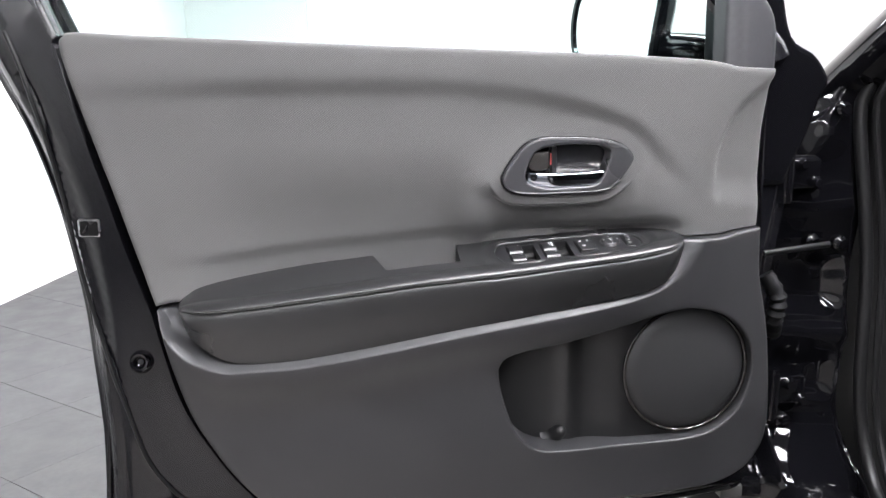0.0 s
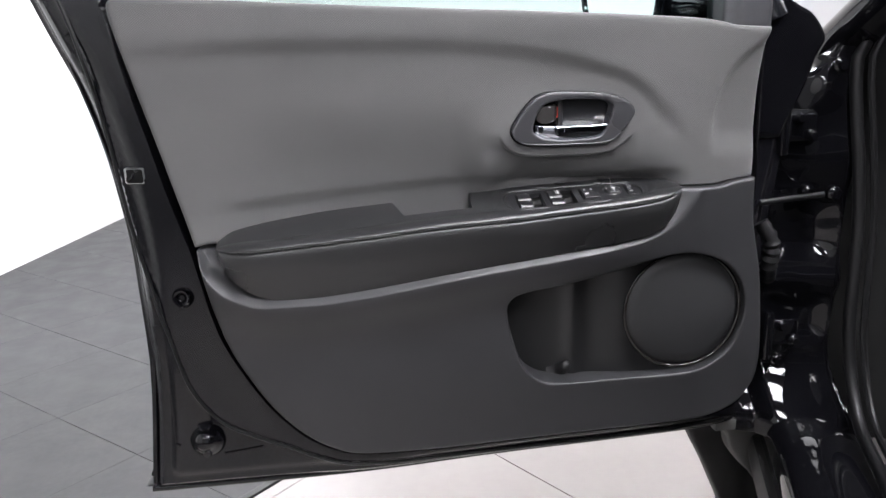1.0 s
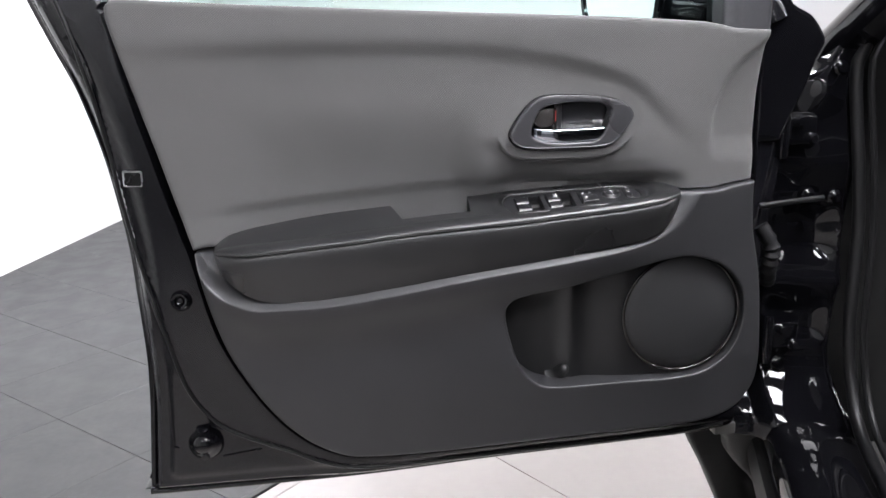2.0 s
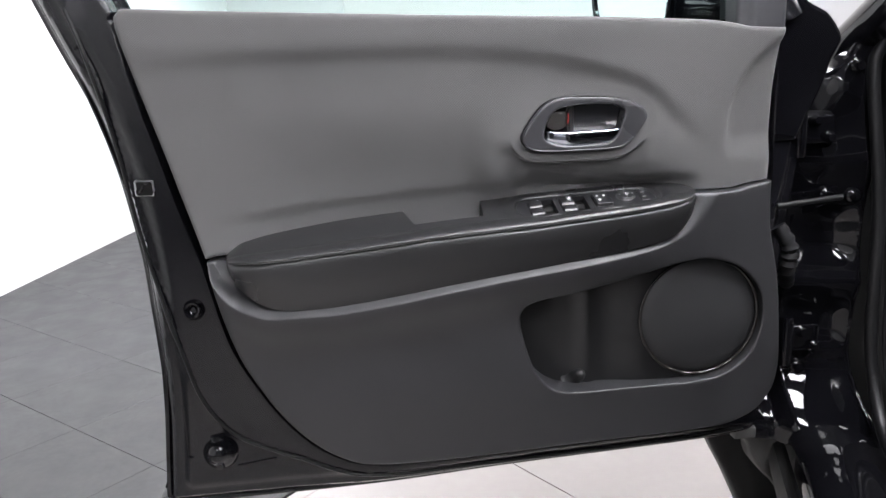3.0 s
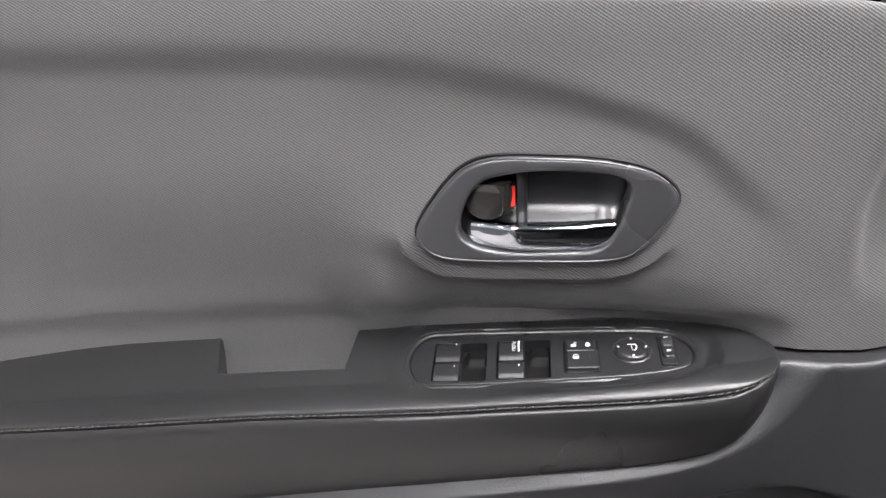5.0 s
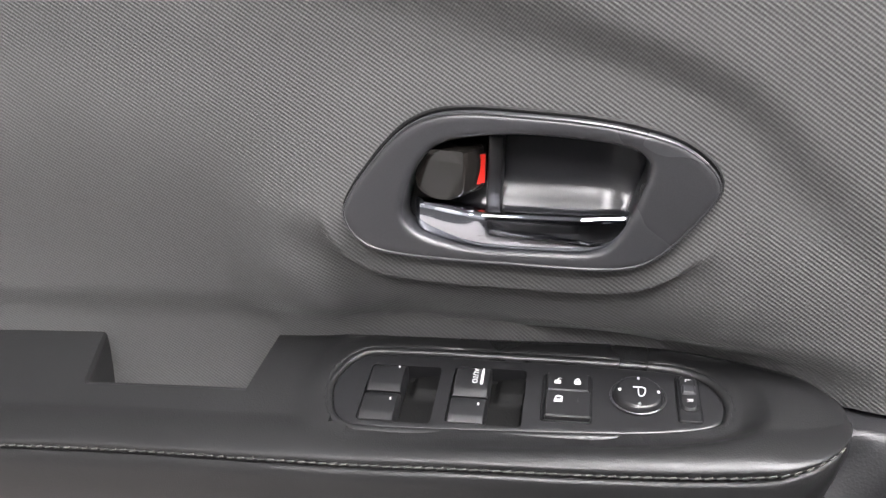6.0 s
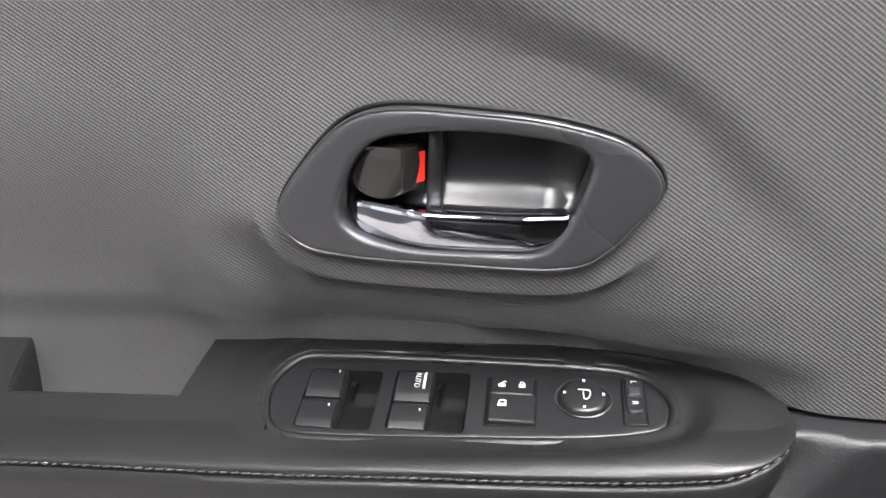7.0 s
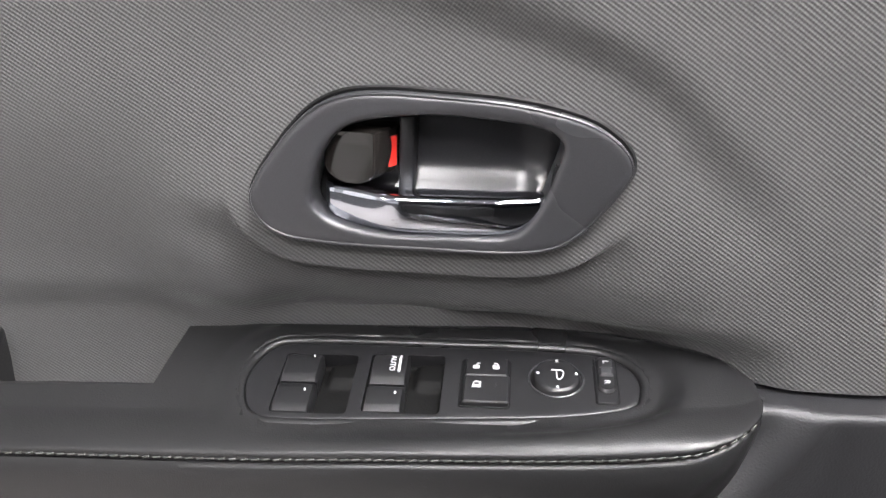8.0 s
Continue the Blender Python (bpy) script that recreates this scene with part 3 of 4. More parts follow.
# the switch plate's plane: u runs along the door, v across the plate
PLATE = Matrix(((1, 0, 0, 0.095), (0, 0.9553, -0.2952, 0.0075), (0.040, 0.2952, 0.9553, 0.8052), (0, 0, 0, 1)))
plate_outline = loop([(-0.1035, -0.012), (-0.1035, 0.004), (-0.095, 0.0195), (-0.078, 0.0240), (-0.0125, 0.0245), (0.0677, 0.0232), (0.0954, 0.0182), (0.1068, 0.006), (0.1075, -0.0075), (0.1005, -0.017), (0.0664, -0.0242), (0.0086, -0.0283), (-0.0654, -0.0318), (-0.0935, -0.0292)], step=0.003)


def bedded(rows):
    """Sinks the padding under the switch plate, with a soft lip round it."""
    p = np.array(rows)
    x, y, z = p.reshape(-1, 3).T
    q = np.stack([x - 0.095, (y - 0.0075) / 0.9553], 1)
    d = gap(plate_outline, q) * np.where(inside(plate_outline, q), -1, 1)
    plane = 0.8062 + 0.309 * (y - 0.0075) + 0.04 * (x - 0.095)
    lifted = z + (plane + 0.0026 - z) * ease(0.0245, 0.008, d)
    z = lifted + (plane - 0.0160 - lifted) * ease(0.0036, -0.0004, d)
    p[..., 2] = z.reshape(p.shape[:2])
    return p


stations = sorted(set([round(v, 5) for v in np.linspace(AX0 + 0.0004, AX1 - 0.0004, 110)] + [round(v, 5) for v in np.arange(-0.03, 0.225, 0.0018)] + [round(v, 5) for v in np.arange(-0.182, -0.145, 0.0025)] + [-0.0605, -0.0600, -0.0590, -0.0580, -0.0575] + [AX0 + 0.002, AX0 + 0.004, AX1 - 0.002, AX1 - 0.004, -0.1725, -0.1715, -0.0625, -0.0615]))
pad_rows, low_rows, seam_path = [], [], []
for x in stations:
    k, kb = arm_taper(x), arm_taper(x, 0.15)
    zb, zs, zl = float(arm_back(x)), float(arm_seam(x)), float(arm_low(x))
    yb, yf = 0.004 + 0.046 * kb, -0.003 - 0.043 * k
    full = yb
    yb += (0.001 - yb) * float(np.clip((x + 0.177) / 0.014, 0, 1) * np.clip((-0.0575 - x) / 0.003, 0, 1))
    crest_y, crest_z = yf + 0.026 * k, zs + 0.0135 * k * (1 - 0.55 * float(ease(0.20, 0.2635, x)))
    ridge = lambda y: crest_z + (zb - crest_z) * (y - crest_y) / (full - crest_y + 1e-6)
    r = 0.005 * k
    row = [(x, yb + 0.001, ridge(yb) - 0.075 * k), (x, yb + 0.0005, ridge(yb) - 0.02 * k), (x, yb, ridge(yb) - r), (x, yb - 0.3 * r, ridge(yb) - 0.3 * r), (x, yb - r, ridge(yb - r))]
    for f in np.linspace(0.025, 1, 40):
        y = (yb - r) + (crest_y - yb + r) * f
        z = ridge(y) + 0.0012 * k * math.sin(math.pi * min(1, max(0, (full - y) / (full - crest_y + 1e-6))))
        row.append((x, y, z))
    for w in np.linspace(0.12, 1, 10) * math.pi / 2:
        row.append((x, crest_y + (yf - 0.0015 * k - crest_y) * math.sin(w), zs + 0.004 * k + (crest_z - zs - 0.004 * k) * math.cos(w)))
    row += [(x, yf - 0.0010 * k, zs + 0.0028 * k), (x, yf + 0.0006 * k, zs + 0.0014 * k), (x, yf + 0.0030 * k, zs + 0.0005 * k)]
    pad_rows.append(row)
    seam_path.append((x, yf + 0.0012 * k, zs))
    row = [(x, yf + 0.0030 * k, zs - 0.0003 * k), (x, yf + 0.0008 * k, zs - 0.0012 * k)]
    for f in np.linspace(0.05, 1, 14):
        y = yf + 0.012 * k * f ** 1.6 - 0.004 * k * math.sin(math.pi * min(1, f * 1.2)) * (1 - f)
        row.append((x, y, zs - 0.0008 * k + (zl - zs) * f))
    row += [(x, yf + 0.0130 * k, zl - 0.0010 * k), (x, yf + 0.0150 * k, zl - 0.0018 * k), (x, yf + 0.020 * k, zl - 0.0018 * k), (x, yf + 0.020 * k + 0.02, zl + 0.002)]
    low_rows.append(row)
sunk = bedded([row[5:] for row in pad_rows])
pad_rows = [row[:5] + [tuple(v) for v in mid] for row, mid in zip(pad_rows, sunk)]
armrest = part("armrest_pad", loft(pad_rows), VINYL, door, "black padded vinyl armrest top")
part("armrest_front", loft(low_rows), VINYL, door, "black padded vinyl armrest front")
for ob in (armrest, bpy.data.objects["armrest_front"]):
    bm = bmesh.new()
    bm.from_mesh(ob.data)
    bmesh.ops.recalc_face_normals(bm, faces=bm.faces)
    bm.to_mesh(ob.data), bm.free()
part("piping", tube([(x, y + 0.0012, z) for x, y, z in seam_path], 0.0010, 8), RUBBER, armrest)
def seam_at(x):
    k = arm_taper(x)
    return Vector((x, -0.003 - 0.043 * k + 0.0012 * k, float(arm_seam(x))))


bm = bmesh.new()
for x in np.arange(-0.41, 0.252, 0.0056):
    a, b = seam_at(x - 0.001), seam_at(x + 0.001)
    m = Matrix.Translation(seam_at(x) + Vector((0, -0.0026, 0.0026))) @ (b - a).to_track_quat("X", "Z").to_matrix().to_4x4() @ pose(0, 0, 0, 0, -8, 0)
    box((-0.0020, -0.0005, -0.0005), (0.0020, 0.0005, 0.0005), 0.0003, m, bm, 1)
part("stitching", bm, THREAD, armrest, "row of grey stitches along the seam")

lip = [PLATE @ Vector((*p, 0.0002)) for p in shrink(plate_outline, -0.0031)]
part("plate_lip", tube(lip, 0.0031, 12, True), VINYL, armrest)

# ---- switch plate on the armrest ----
recesses = [(-0.0866, -0.0455, -0.0278, 0.0155), (-0.0380, 0.0032, -0.0258, 0.0172)]


def tilted(bm):
    """Turns a sheet that was made in the x-z plane, facing -y, into the plate's plane."""
    bm.transform(PLATE @ Matrix(((1, 0, 0, 0), (0, 0, 1, 0), (0, -1, 0, 0), (0, 0, 0, 1))))
    return bm


flat = lambda x, z: np.zeros(len(np.atleast_1d(x)))
plate = part("switch_plate", tilted(sheet(plate_outline, lambda x, z: -0.0012 + 0 * x, [np.array(rounded(*r, 0.0025)) for r in recesses], rim=0.0012, back=0.006, hole_rim=0.00015, hole_back=0.012, spacing=0.003, more=[shrink(np.array(rounded(*r, 0.0025, 8)), -d) for r in recesses for d in (0.0012, 0.0022)])), SWITCHES, door, "black window switch plate")
for u0, u1, v0, v1 in recesses:
    # well floor coloured almost black in place of the shade down there
    part("switch_well", tilted(sheet(np.array(rounded(u0 - 0.001, u1 + 0.001, v0 - 0.001, v1 + 0.001, 0.003)), lambda x, z: 0.0095 - 0.004 * ease(-0.002, 0.004, z) * ease(u0 + 0.024, u0 + 0.027, x), rim=0.001, back=0.002, spacing=0.002)), PIT_SHADE, plate)
    mid = -0.0076
    for a, b, bump in ((v0 - 0.0002, mid - 0.0006, 0.0012), (mid + 0.0006, v1 - 0.002, 0.0016)):
        rows = []
        for f in np.linspace(0, 1, 9):
            v = a + (b - a) * f
            h = 0.0030 + bump * math.sin(math.pi * (0.15 + 0.7 * f)) - (0.0014 if f in (0, 1) else 0)
            rows.append([PLATE @ Vector((u, v, w)) for u, w in ((u0 + 0.0012, -0.008), (u0 + 0.0012, h - 0.0012), (u0 + 0.0022, h), (u0 + 0.0205, h), (u0 + 0.0215, h - 0.0012), (u0 + 0.0215, -0.008))])
        bm = loft(rows)
        bm.verts.ensure_lookup_table()
        bm.faces.new([bm.verts[i] for i in range(6)]), bm.faces.new([bm.verts[48 + i] for i in range(6)][::-1])
        bmesh.ops.recalc_face_normals(bm, faces=bm.faces)
        part("window_switch", bm, SWITCHES, plate)
    for v in (v1 - 0.005, mid - 0.007):
        part("switch_mark", slab(rounded(u0 + 0.0165, u0 + 0.0176, v - 0.0006, v + 0.0006, 0.0004, 2), 0.0052, 0.0035, PLATE, 0.0001), INK, plate)

# door lock and window lock keys, with their bar-like printed signs
part("key_well", slab(rounded(0.0125, 0.0398, -0.0205, 0.0145, 0.002), 0.0022, 0.0, PLATE, 0.0004), RUBBER, plate)
part("lock_key", slab(rounded(0.0148, 0.0378, 0.0006, 0.0138, 0.0012), 0.0042, 0.0, PLATE, 0.0008), SWITCHES, plate)
part("window_lock_key", slab(rounded(0.0146, 0.0390, -0.0198, -0.0006, 0.0012), 0.0056, 0.0, PLATE, 0.0008), SWITCHES, plate)


def padlock(u, v, h, shut):
    bm = slab(rounded(u - 0.0018, u + 0.0018, v - 0.0022, v + 0.0004, 0.0005, 2), h + 0.0002, h - 0.0004, PLATE, 0.0001)
    arc = [PLATE @ Vector((u + (0 if shut else 0.0012) + 0.0011 * math.cos(w), v + 0.0004 + 0.0016 * math.sin(w), h)) for w in np.linspace(math.pi, 0 if shut else 0.7, 8)]
    tube(arc, 0.0003, 6, bm=bm)
    part("padlock_sign", bm, INK, plate)


padlock(0.0207, 0.0075, 0.0043, False), padlock(0.0315, 0.0075, 0.0043, True)
part("window_sign", slab([(0.0192, -0.0098), (0.0238, -0.0098), (0.0238, -0.0058), (0.0215, -0.0050), (0.0198, -0.0060)], 0.0058, 0.0052, PLATE, 0.0001), INK, plate)
part("sign_notch", slab(rounded(0.0203, 0.0230, -0.0078, -0.0064, 0.0003, 2), 0.0060, 0.0055, PLATE, 0.0001), SWITCHES, plate)
part("lamp_mark", slab(rounded(0.0318, 0.0326, -0.0086, -0.0058, 0.0003, 2), 0.0058, 0.0052, PLATE, 0.0001), GRILLE, plate)

# mirror dial
n_plate = (PLATE.to_3x3() @ Vector((0, 0, 1))).normalized()
dial_place = PLATE @ Vector((0.0641, 0.0016, 0.0018))
dial = part("mirror_dial", spun([(0.0, 0.0040), (0.010, 0.0040), (0.0116, 0.0037), (0.0125, 0.0028), (0.0132, 0.0008), (0.0138, -0.001)], dial_place, n_plate, 40), SWITCHES, plate)
part("dial_ring", tube([PLATE @ Vector((0.0641 + 0.0146 * math.cos(w), 0.0016 + 0.0132 * math.sin(w), 0.0020)) for w in np.linspace(0, 2 * math.pi, 48, endpoint=False)], 0.0006, 6, True), BEZEL, plate)
for du, dv in ((0.0102, 0), (-0.0102, 0), (0, 0.0095), (0, -0.0095)):
    part("dial_dot", slab(rounded(0.0641 + du - 0.0008, 0.0641 + du + 0.0008, 0.0016 + dv - 0.0008, 0.0016 + dv + 0.0008, 0.0007, 3), 0.0065, 0.0056, PLATE, 0.0001), INK, dial)
sign = [(0.0610, 0.0044), (0.0668, 0.0041), (0.0673, 0.0010), (0.0659, -0.0020), (0.0641, -0.0017), (0.0638, 0.0030)]
part("mirror_sign", tube([PLATE @ Vector((*p, 0.0060)) for p in loop(sign, 0.0008, False)], 0.00036, 6), INK, dial)

# left and right selector
part("selector_well", slab(rounded(0.0840, 0.0968, -0.0152, 0.0186, 0.002), 0.0020, 0.0, PLATE, 0.0003), RUBBER, plate)
part("selector_track", slab(rounded(0.0848, 0.0960, -0.0146, 0.0180, 0.0018), 0.0024, 0.0, PLATE, 0.0003), SWITCHES, plate)
selector = part("selector", slab(rounded(0.0853, 0.0953, -0.0082, 0.0182, 0.0046, 6), 0.0044, 0.0, PLATE, 0.0012), SWITCHES, plate)
part("selector_grip", slab(rounded(0.0865, 0.0941, 0.0022, 0.0090, 0.0014), 0.0062, 0.003, PLATE, 0.0012), BEZEL, selector, "grey raised grip")
quarter = Matrix.Rotation(radians(-90), 4, "Z")
lettering("auto_sign", "AUTO", PLATE @ Matrix.Translation((-0.0250, 0.0062, 0.0054)) @ quarter, 0.0042, INK, plate)
part("auto_bar", slab(rounded(-0.0218, -0.0204, 0.0004, 0.0108, 0.0003, 2), 0.0056, 0.0045, PLATE, 0.0001), INK, plate)
lettering("left_sign", "L", PLATE @ Matrix.Translation((0.0904, 0.0132, 0.0046)) @ quarter, 0.0046, INK, plate)
lettering("right_sign", "R", PLATE @ Matrix.Translation((0.0904, -0.0018, 0.0046)) @ quarter, 0.0046, INK, plate)

# ---- inside handle ----

def bezel_depth(x, z):
    q = np.stack([np.atleast_1d(x), np.atleast_1d(z)], 1)
    return -0.0080 + 0.10 * np.abs(q[:, 1] - 0.926)**1.5


bezel = part("handle_bezel", sheet(bezel_outline, bezel_depth, [cup_outline], spacing=0.0035, rim=0.0028, back=0.016, hole_rim=0.0030, hole_back=0.022, more=[shrink(bezel_outline, d) for d in (0.005, 0.008)] + [shrink(cup_outline, -d) for d in (0.0045, 0.0065)]), BEZEL, door, "satin dark grey oval handle bezel")
part("bezel_edge", tube([(p[0], -0.0064, p[1]) for p in shrink(bezel_outline, 0.0008)], 0.0010, 8, True), BEZEL, bezel)
# black ring laid where a shaded groove would run round the bezel
part("bezel_gap", tube([(p[0], 0.0018, p[1]) for p in shrink(bezel_outline, -0.0010)], 0.0016, 6, True), RUBBER, bezel)
cup_depth = lambda x, z: 0.022 - 0.010 * ease(0.927, 0.900, np.asarray(z)) - 0.004 * ease(0.13, 0.155, np.asarray(x))
part("handle_cup", sheet(shrink(cup_outline, -0.0015), cup_depth, rim=0.003, back=0.004, spacing=0.004), CUP, bezel)
part("post", box((0.0722, 0.009, 0.905), (0.0800, 0.024, 0.9475), 0.0015), SWITCHES, bezel)
lever_top = curve((0.036, 0.9145), (0.055, 0.9135), (0.075, 0.9120), (0.11, 0.9125), (0.1455, 0.9138))
lever_low = curve((0.036, 0.898), (0.045, 0.8935), (0.06, 0.8915), (0.085, 0.8905), (0.12, 0.8915), (0.134, 0.8940), (0.141, 0.8985), (0.1455, 0.9035))
rows = []
for x in np.linspace(0.0365, 0.1455, 40):
    a, b = float(lever_top(x)), float(lever_low(x))
    e = min(1.0, (x - 0.0355) / 0.004, (0.1463 - x) / 0.003)
    out = -0.0075 + 0.007 * ease(0.075, 0.0365, x) + 0.002 * ease(0.12, 0.1455, x)
    row = [(x, 0.016, a - 0.002)]
    for f, d in ((0.0, 0.006), (0.02, 0.0018), (0.07, 0.0004), (0.14, 0.0), (0.26, 0.0), (0.40, 0.0001), (0.55, 0.0002), (0.70, 0.0006), (0.82, 0.0015), (0.92, 0.0033), (1.0, 0.0066)):
        row.append((x, out + d + (1 - e) * 0.006, a + (b - a) * f))
    row.append((x, 0.016, b + 0.002))
    rows.append(row)
bm = loft(rows)
bmesh.ops.recalc_face_normals(bm, faces=bm.faces)
part("lever", bm, CHROME, bezel, "bright chrome pull lever")
rows = []
knob = loop([(0.0355, 0.927), (0.0370, 0.9345), (0.0430, 0.9415), (0.0520, 0.9425), (0.0685, 0.9430), (0.0710, 0.9400), (0.0710, 0.9260), (0.0690, 0.9195), (0.0560, 0.9145), (0.0450, 0.9150), (0.0375, 0.9195)], 0.002)
for s, y in ((0.0, 0.018), (0.0, 0.0095), (0.03, 0.0080), (0.50, -0.0008), (0.85, -0.0058), (0.95, -0.0068), (1.0, -0.0070)):
    rows.append([(p[0] + s * (0.28 * (0.045 - p[0]) * max(0, p[0] - 0.045) / 0.026 + 0.08 * (0.05 - p[0])), y + s * 0.25 * (0.066 - p[0]), p[1] + s * 0.12 * (0.929 - p[1])) for p in knob])
bm = loft(rows, True)
bm.verts.ensure_lookup_table()
bm.faces.new(bm.verts[-len(knob):])
bmesh.ops.recalc_face_normals(bm, faces=bm.faces)
part("lock_knob", bm, KNOB, bezel, "glossy dark lock knob")
a, b = Vector((0.0642, -0.0030, 0)), Vector((0.0708, 0.0078, 0))
out = Vector((b.y - a.y, -(b.x - a.x), 0)).normalized() * 0.0006
rows = [[p + out * k + Vector((0, 0, z)) for k, p in ((-3, a), (1, a), (1, b), (-3, b))] for z in (0.9235, 0.9385)]
bm = loft(rows, True)
bm.verts.ensure_lookup_table()
bm.faces.new([bm.verts[i] for i in range(4)]), bm.faces.new([bm.verts[4 + i] for i in range(4)][::-1])
bmesh.ops.recalc_face_normals(bm, faces=bm.faces)
part("lock_mark", bm, RED, bezel, "red unlocked mark")

# ---- door shell ----
shell_outline = loop([(-0.745, 1.33)] * 2 + [(-0.728, 1.25), (-0.690, 1.150), (-0.650, 1.05), (-0.621, 0.978), (-0.599, 0.894), (-0.587, 0.825), (-0.577, 0.743), (-0.574, 0.67), (-0.571, 0.575), (-0.574, 0.52)]
                     + [(-0.592, 0.332)] * 2 + [(-0.574, 0.325), (-0.247, 0.328), (-0.018, 0.340), (0.324, 0.354), (0.41, 0.362), (0.458, 0.395), (0.470, 0.46), (0.476, 0.6), (0.486, 0.72), (0.502, 0.82), (0.516, 0.92), (0.528, 1.0), (0.535, 1.03)] + [(0.520, 1.062)] * 2 + [(0.20, 1.066), (-0.2, 1.085)] + [(-0.560, 1.104)] * 2 + [(-0.578, 1.150), (-0.608, 1.25)] + [(-0.622, 1.33)] * 2, 0.006)
hole = shrink(panel_outline, 0.012)
first, last = (int(np.argmin(((shell_outline - p) ** 2).sum(1))) for p in ((-0.745, 1.33), (0.520, 1.062)))
outer_run = shell_outline[first:last]                 # the shut edge, without the window's side
seal_points = [(-0.622, 1.109), (-0.608, 1.064), (-0.592, 0.995), (-0.576, 0.899), (-0.568, 0.832), (-0.556, 0.754), (-0.542, 0.684), (-0.523, 0.611), (-0.500, 0.526), (-0.458, 0.465), (-0.400, 0.432), (-0.353, 0.412),
               (-0.300, 0.387), (-0.246, 0.374), (-0.110, 0.370), (0.099, 0.376), (0.299, 0.384), (0.380, 0.395)]
seal_run = loop(seal_points, 0.012, False)
seal_side = np.concatenate([seal_run, [(0.6, 0.40), (0.6, 1.3), (-0.62, 1.3)]])


def shell_depth(x, z):
    q = np.stack([np.atleast_1d(x), np.atleast_1d(z)], 1)
    p, o = gap(panel_outline, q), gap(outer_run, q, closed=False)
    sd = signed(seal_run, seal_side, q[:, 0], q[:, 1])
    p = np.where(inside(panel_outline, q), 0, p)
    y = 0.034 + 0.034 * ease(0.016, 0.007, p) + 0.10 * np.clip(p - 0.02, 0, 0.04)
    y = y + 0.010 * ease(0.050, 0.036, o) + 0.036 * ease(0.026, 0.004, o)
    y = y - 0.007 * ease(-0.005, 0.005, sd) * ease(1.08, 0.95, q[:, 1])
    y = y + 0.05 * np.maximum(0, q[:, 1] - 1.08) + 0.05 * ease(0.40, 0.43, q[:, 0])
    return y + ease(0.58, 0.46, q[:, 1]) * ease(-0.22, -0.40, q[:, 0]) * 0.012 * ease(0.004, -0.012, sd)


on_shell = lambda x, z: float(shell_depth(x, z)[0])
shell_rings = [shrink(panel_outline, -d) for d in (0.004, 0.0065, 0.009, 0.0115, 0.014, 0.0165, 0.020, 0.027)] + [shrink(shell_outline, d) for d in (0.008, 0.012, 0.016, 0.020, 0.026)] + [seal_run + (d * 0.8, d * 0.6) for d in (-0.006, -0.003, 0.0, 0.003, 0.006)]
shell = part("door_shell", sheet(shell_outline, shell_depth, [hole], rim=0.004, back=0.035, hole_rim=0.002, hole_back=0.01, spacing=0.008, more=shell_rings), JAMB, door, "glossy black painted door shell")
part("outer_skin", sheet(shrink(shell_outline, -0.006), lambda x, z: 0.128 + 0.02 * ease(1.05, 0.7, np.asarray(z)) - 0.012 * ease(0.5, 0.34, np.asarray(z)), rim=0.006, back=-0.008, spacing=0.02), PAINT, door, "glossy black outer skin")
seal_path = [(x, on_shell(x + 0.009, z + 0.006) + 0.002, z) for x, z in seal_run]
part("weatherstrip", tube(seal_path, 0.0030, 10), RUBBER, door, "black rubber weatherstrip")
lip_path = [(-0.7, 1.17), (-0.664, 1.09), (-0.634, 1.0), (-0.606, 0.90), (-0.586, 0.80), (-0.577, 0.70), (-0.573, 0.60), (-0.576, 0.52), (-0.5925, 0.345)]
part("edge_lip", tube([(x + 0.011, 0.084, z) for x, z in loop(lip_path, 0.02, False)], 0.0034, 10), PAINT, door)
bottom_path = [(-0.578, 0.329), (-0.560, 0.328), (-0.247, 0.331), (-0.018, 0.343), (0.324, 0.357), (0.41, 0.366)]
part("bottom_flange", tube([(x, 0.084, z + 0.004) for x, z in loop(bottom_path, 0.02, False)], 0.0065, 10), JAMB, door)

# latch window, screw and stops on the shut face
lx, ly = -0.545, on_shell(-0.545, 0.8595)
tilt = lambda x: ly - 0.002 + 0.25 * (lx - np.asarray(x))
latch = part("latch_frame", sheet(np.array(rounded(-0.5595, -0.5305, 0.8475, 0.8715, 0.003)), lambda x, z: tilt(x), [np.array(rounded(-0.5570, -0.5328, 0.8498, 0.8692, 0.003))], rim=0.001, back=0.02, hole_rim=0.0008, hole_back=0.014, spacing=0.004), STEEL, door, "bright metal latch opening")
# pit floor blackened by colour, as its depth alone gives too little shade
part("latch_pit", sheet(np.array(rounded(-0.5572, -0.5326, 0.8496, 0.8694, 0.003)), lambda x, z: tilt(x) + 0.001, rim=0.0008, back=0.004, spacing=0.006), PIT_SHADE, latch)
part("latch_claw", tube([(-0.553, ly + 0.002, 0.854), (-0.549, ly - 0.001, 0.858), (-0.547, ly + 0.001, 0.863)], 0.0022, 8), JAMB, latch)
part("bolt", spun([(0.0, 0.004), (0.004, 0.004), (0.005, 0.001), (0.007, 0.002), (0.0085, 0.009), (0.0115, 0.010), (0.0140, 0.007), (0.0160, 0.002), (0.0165, -0.012)], (-0.496, on_shell(-0.496, 0.674), 0.674), (-0.15, -1, 0.15), 28), PAINT, door, "black socket bolt with washer")
by = on_shell(-0.486, 0.430)
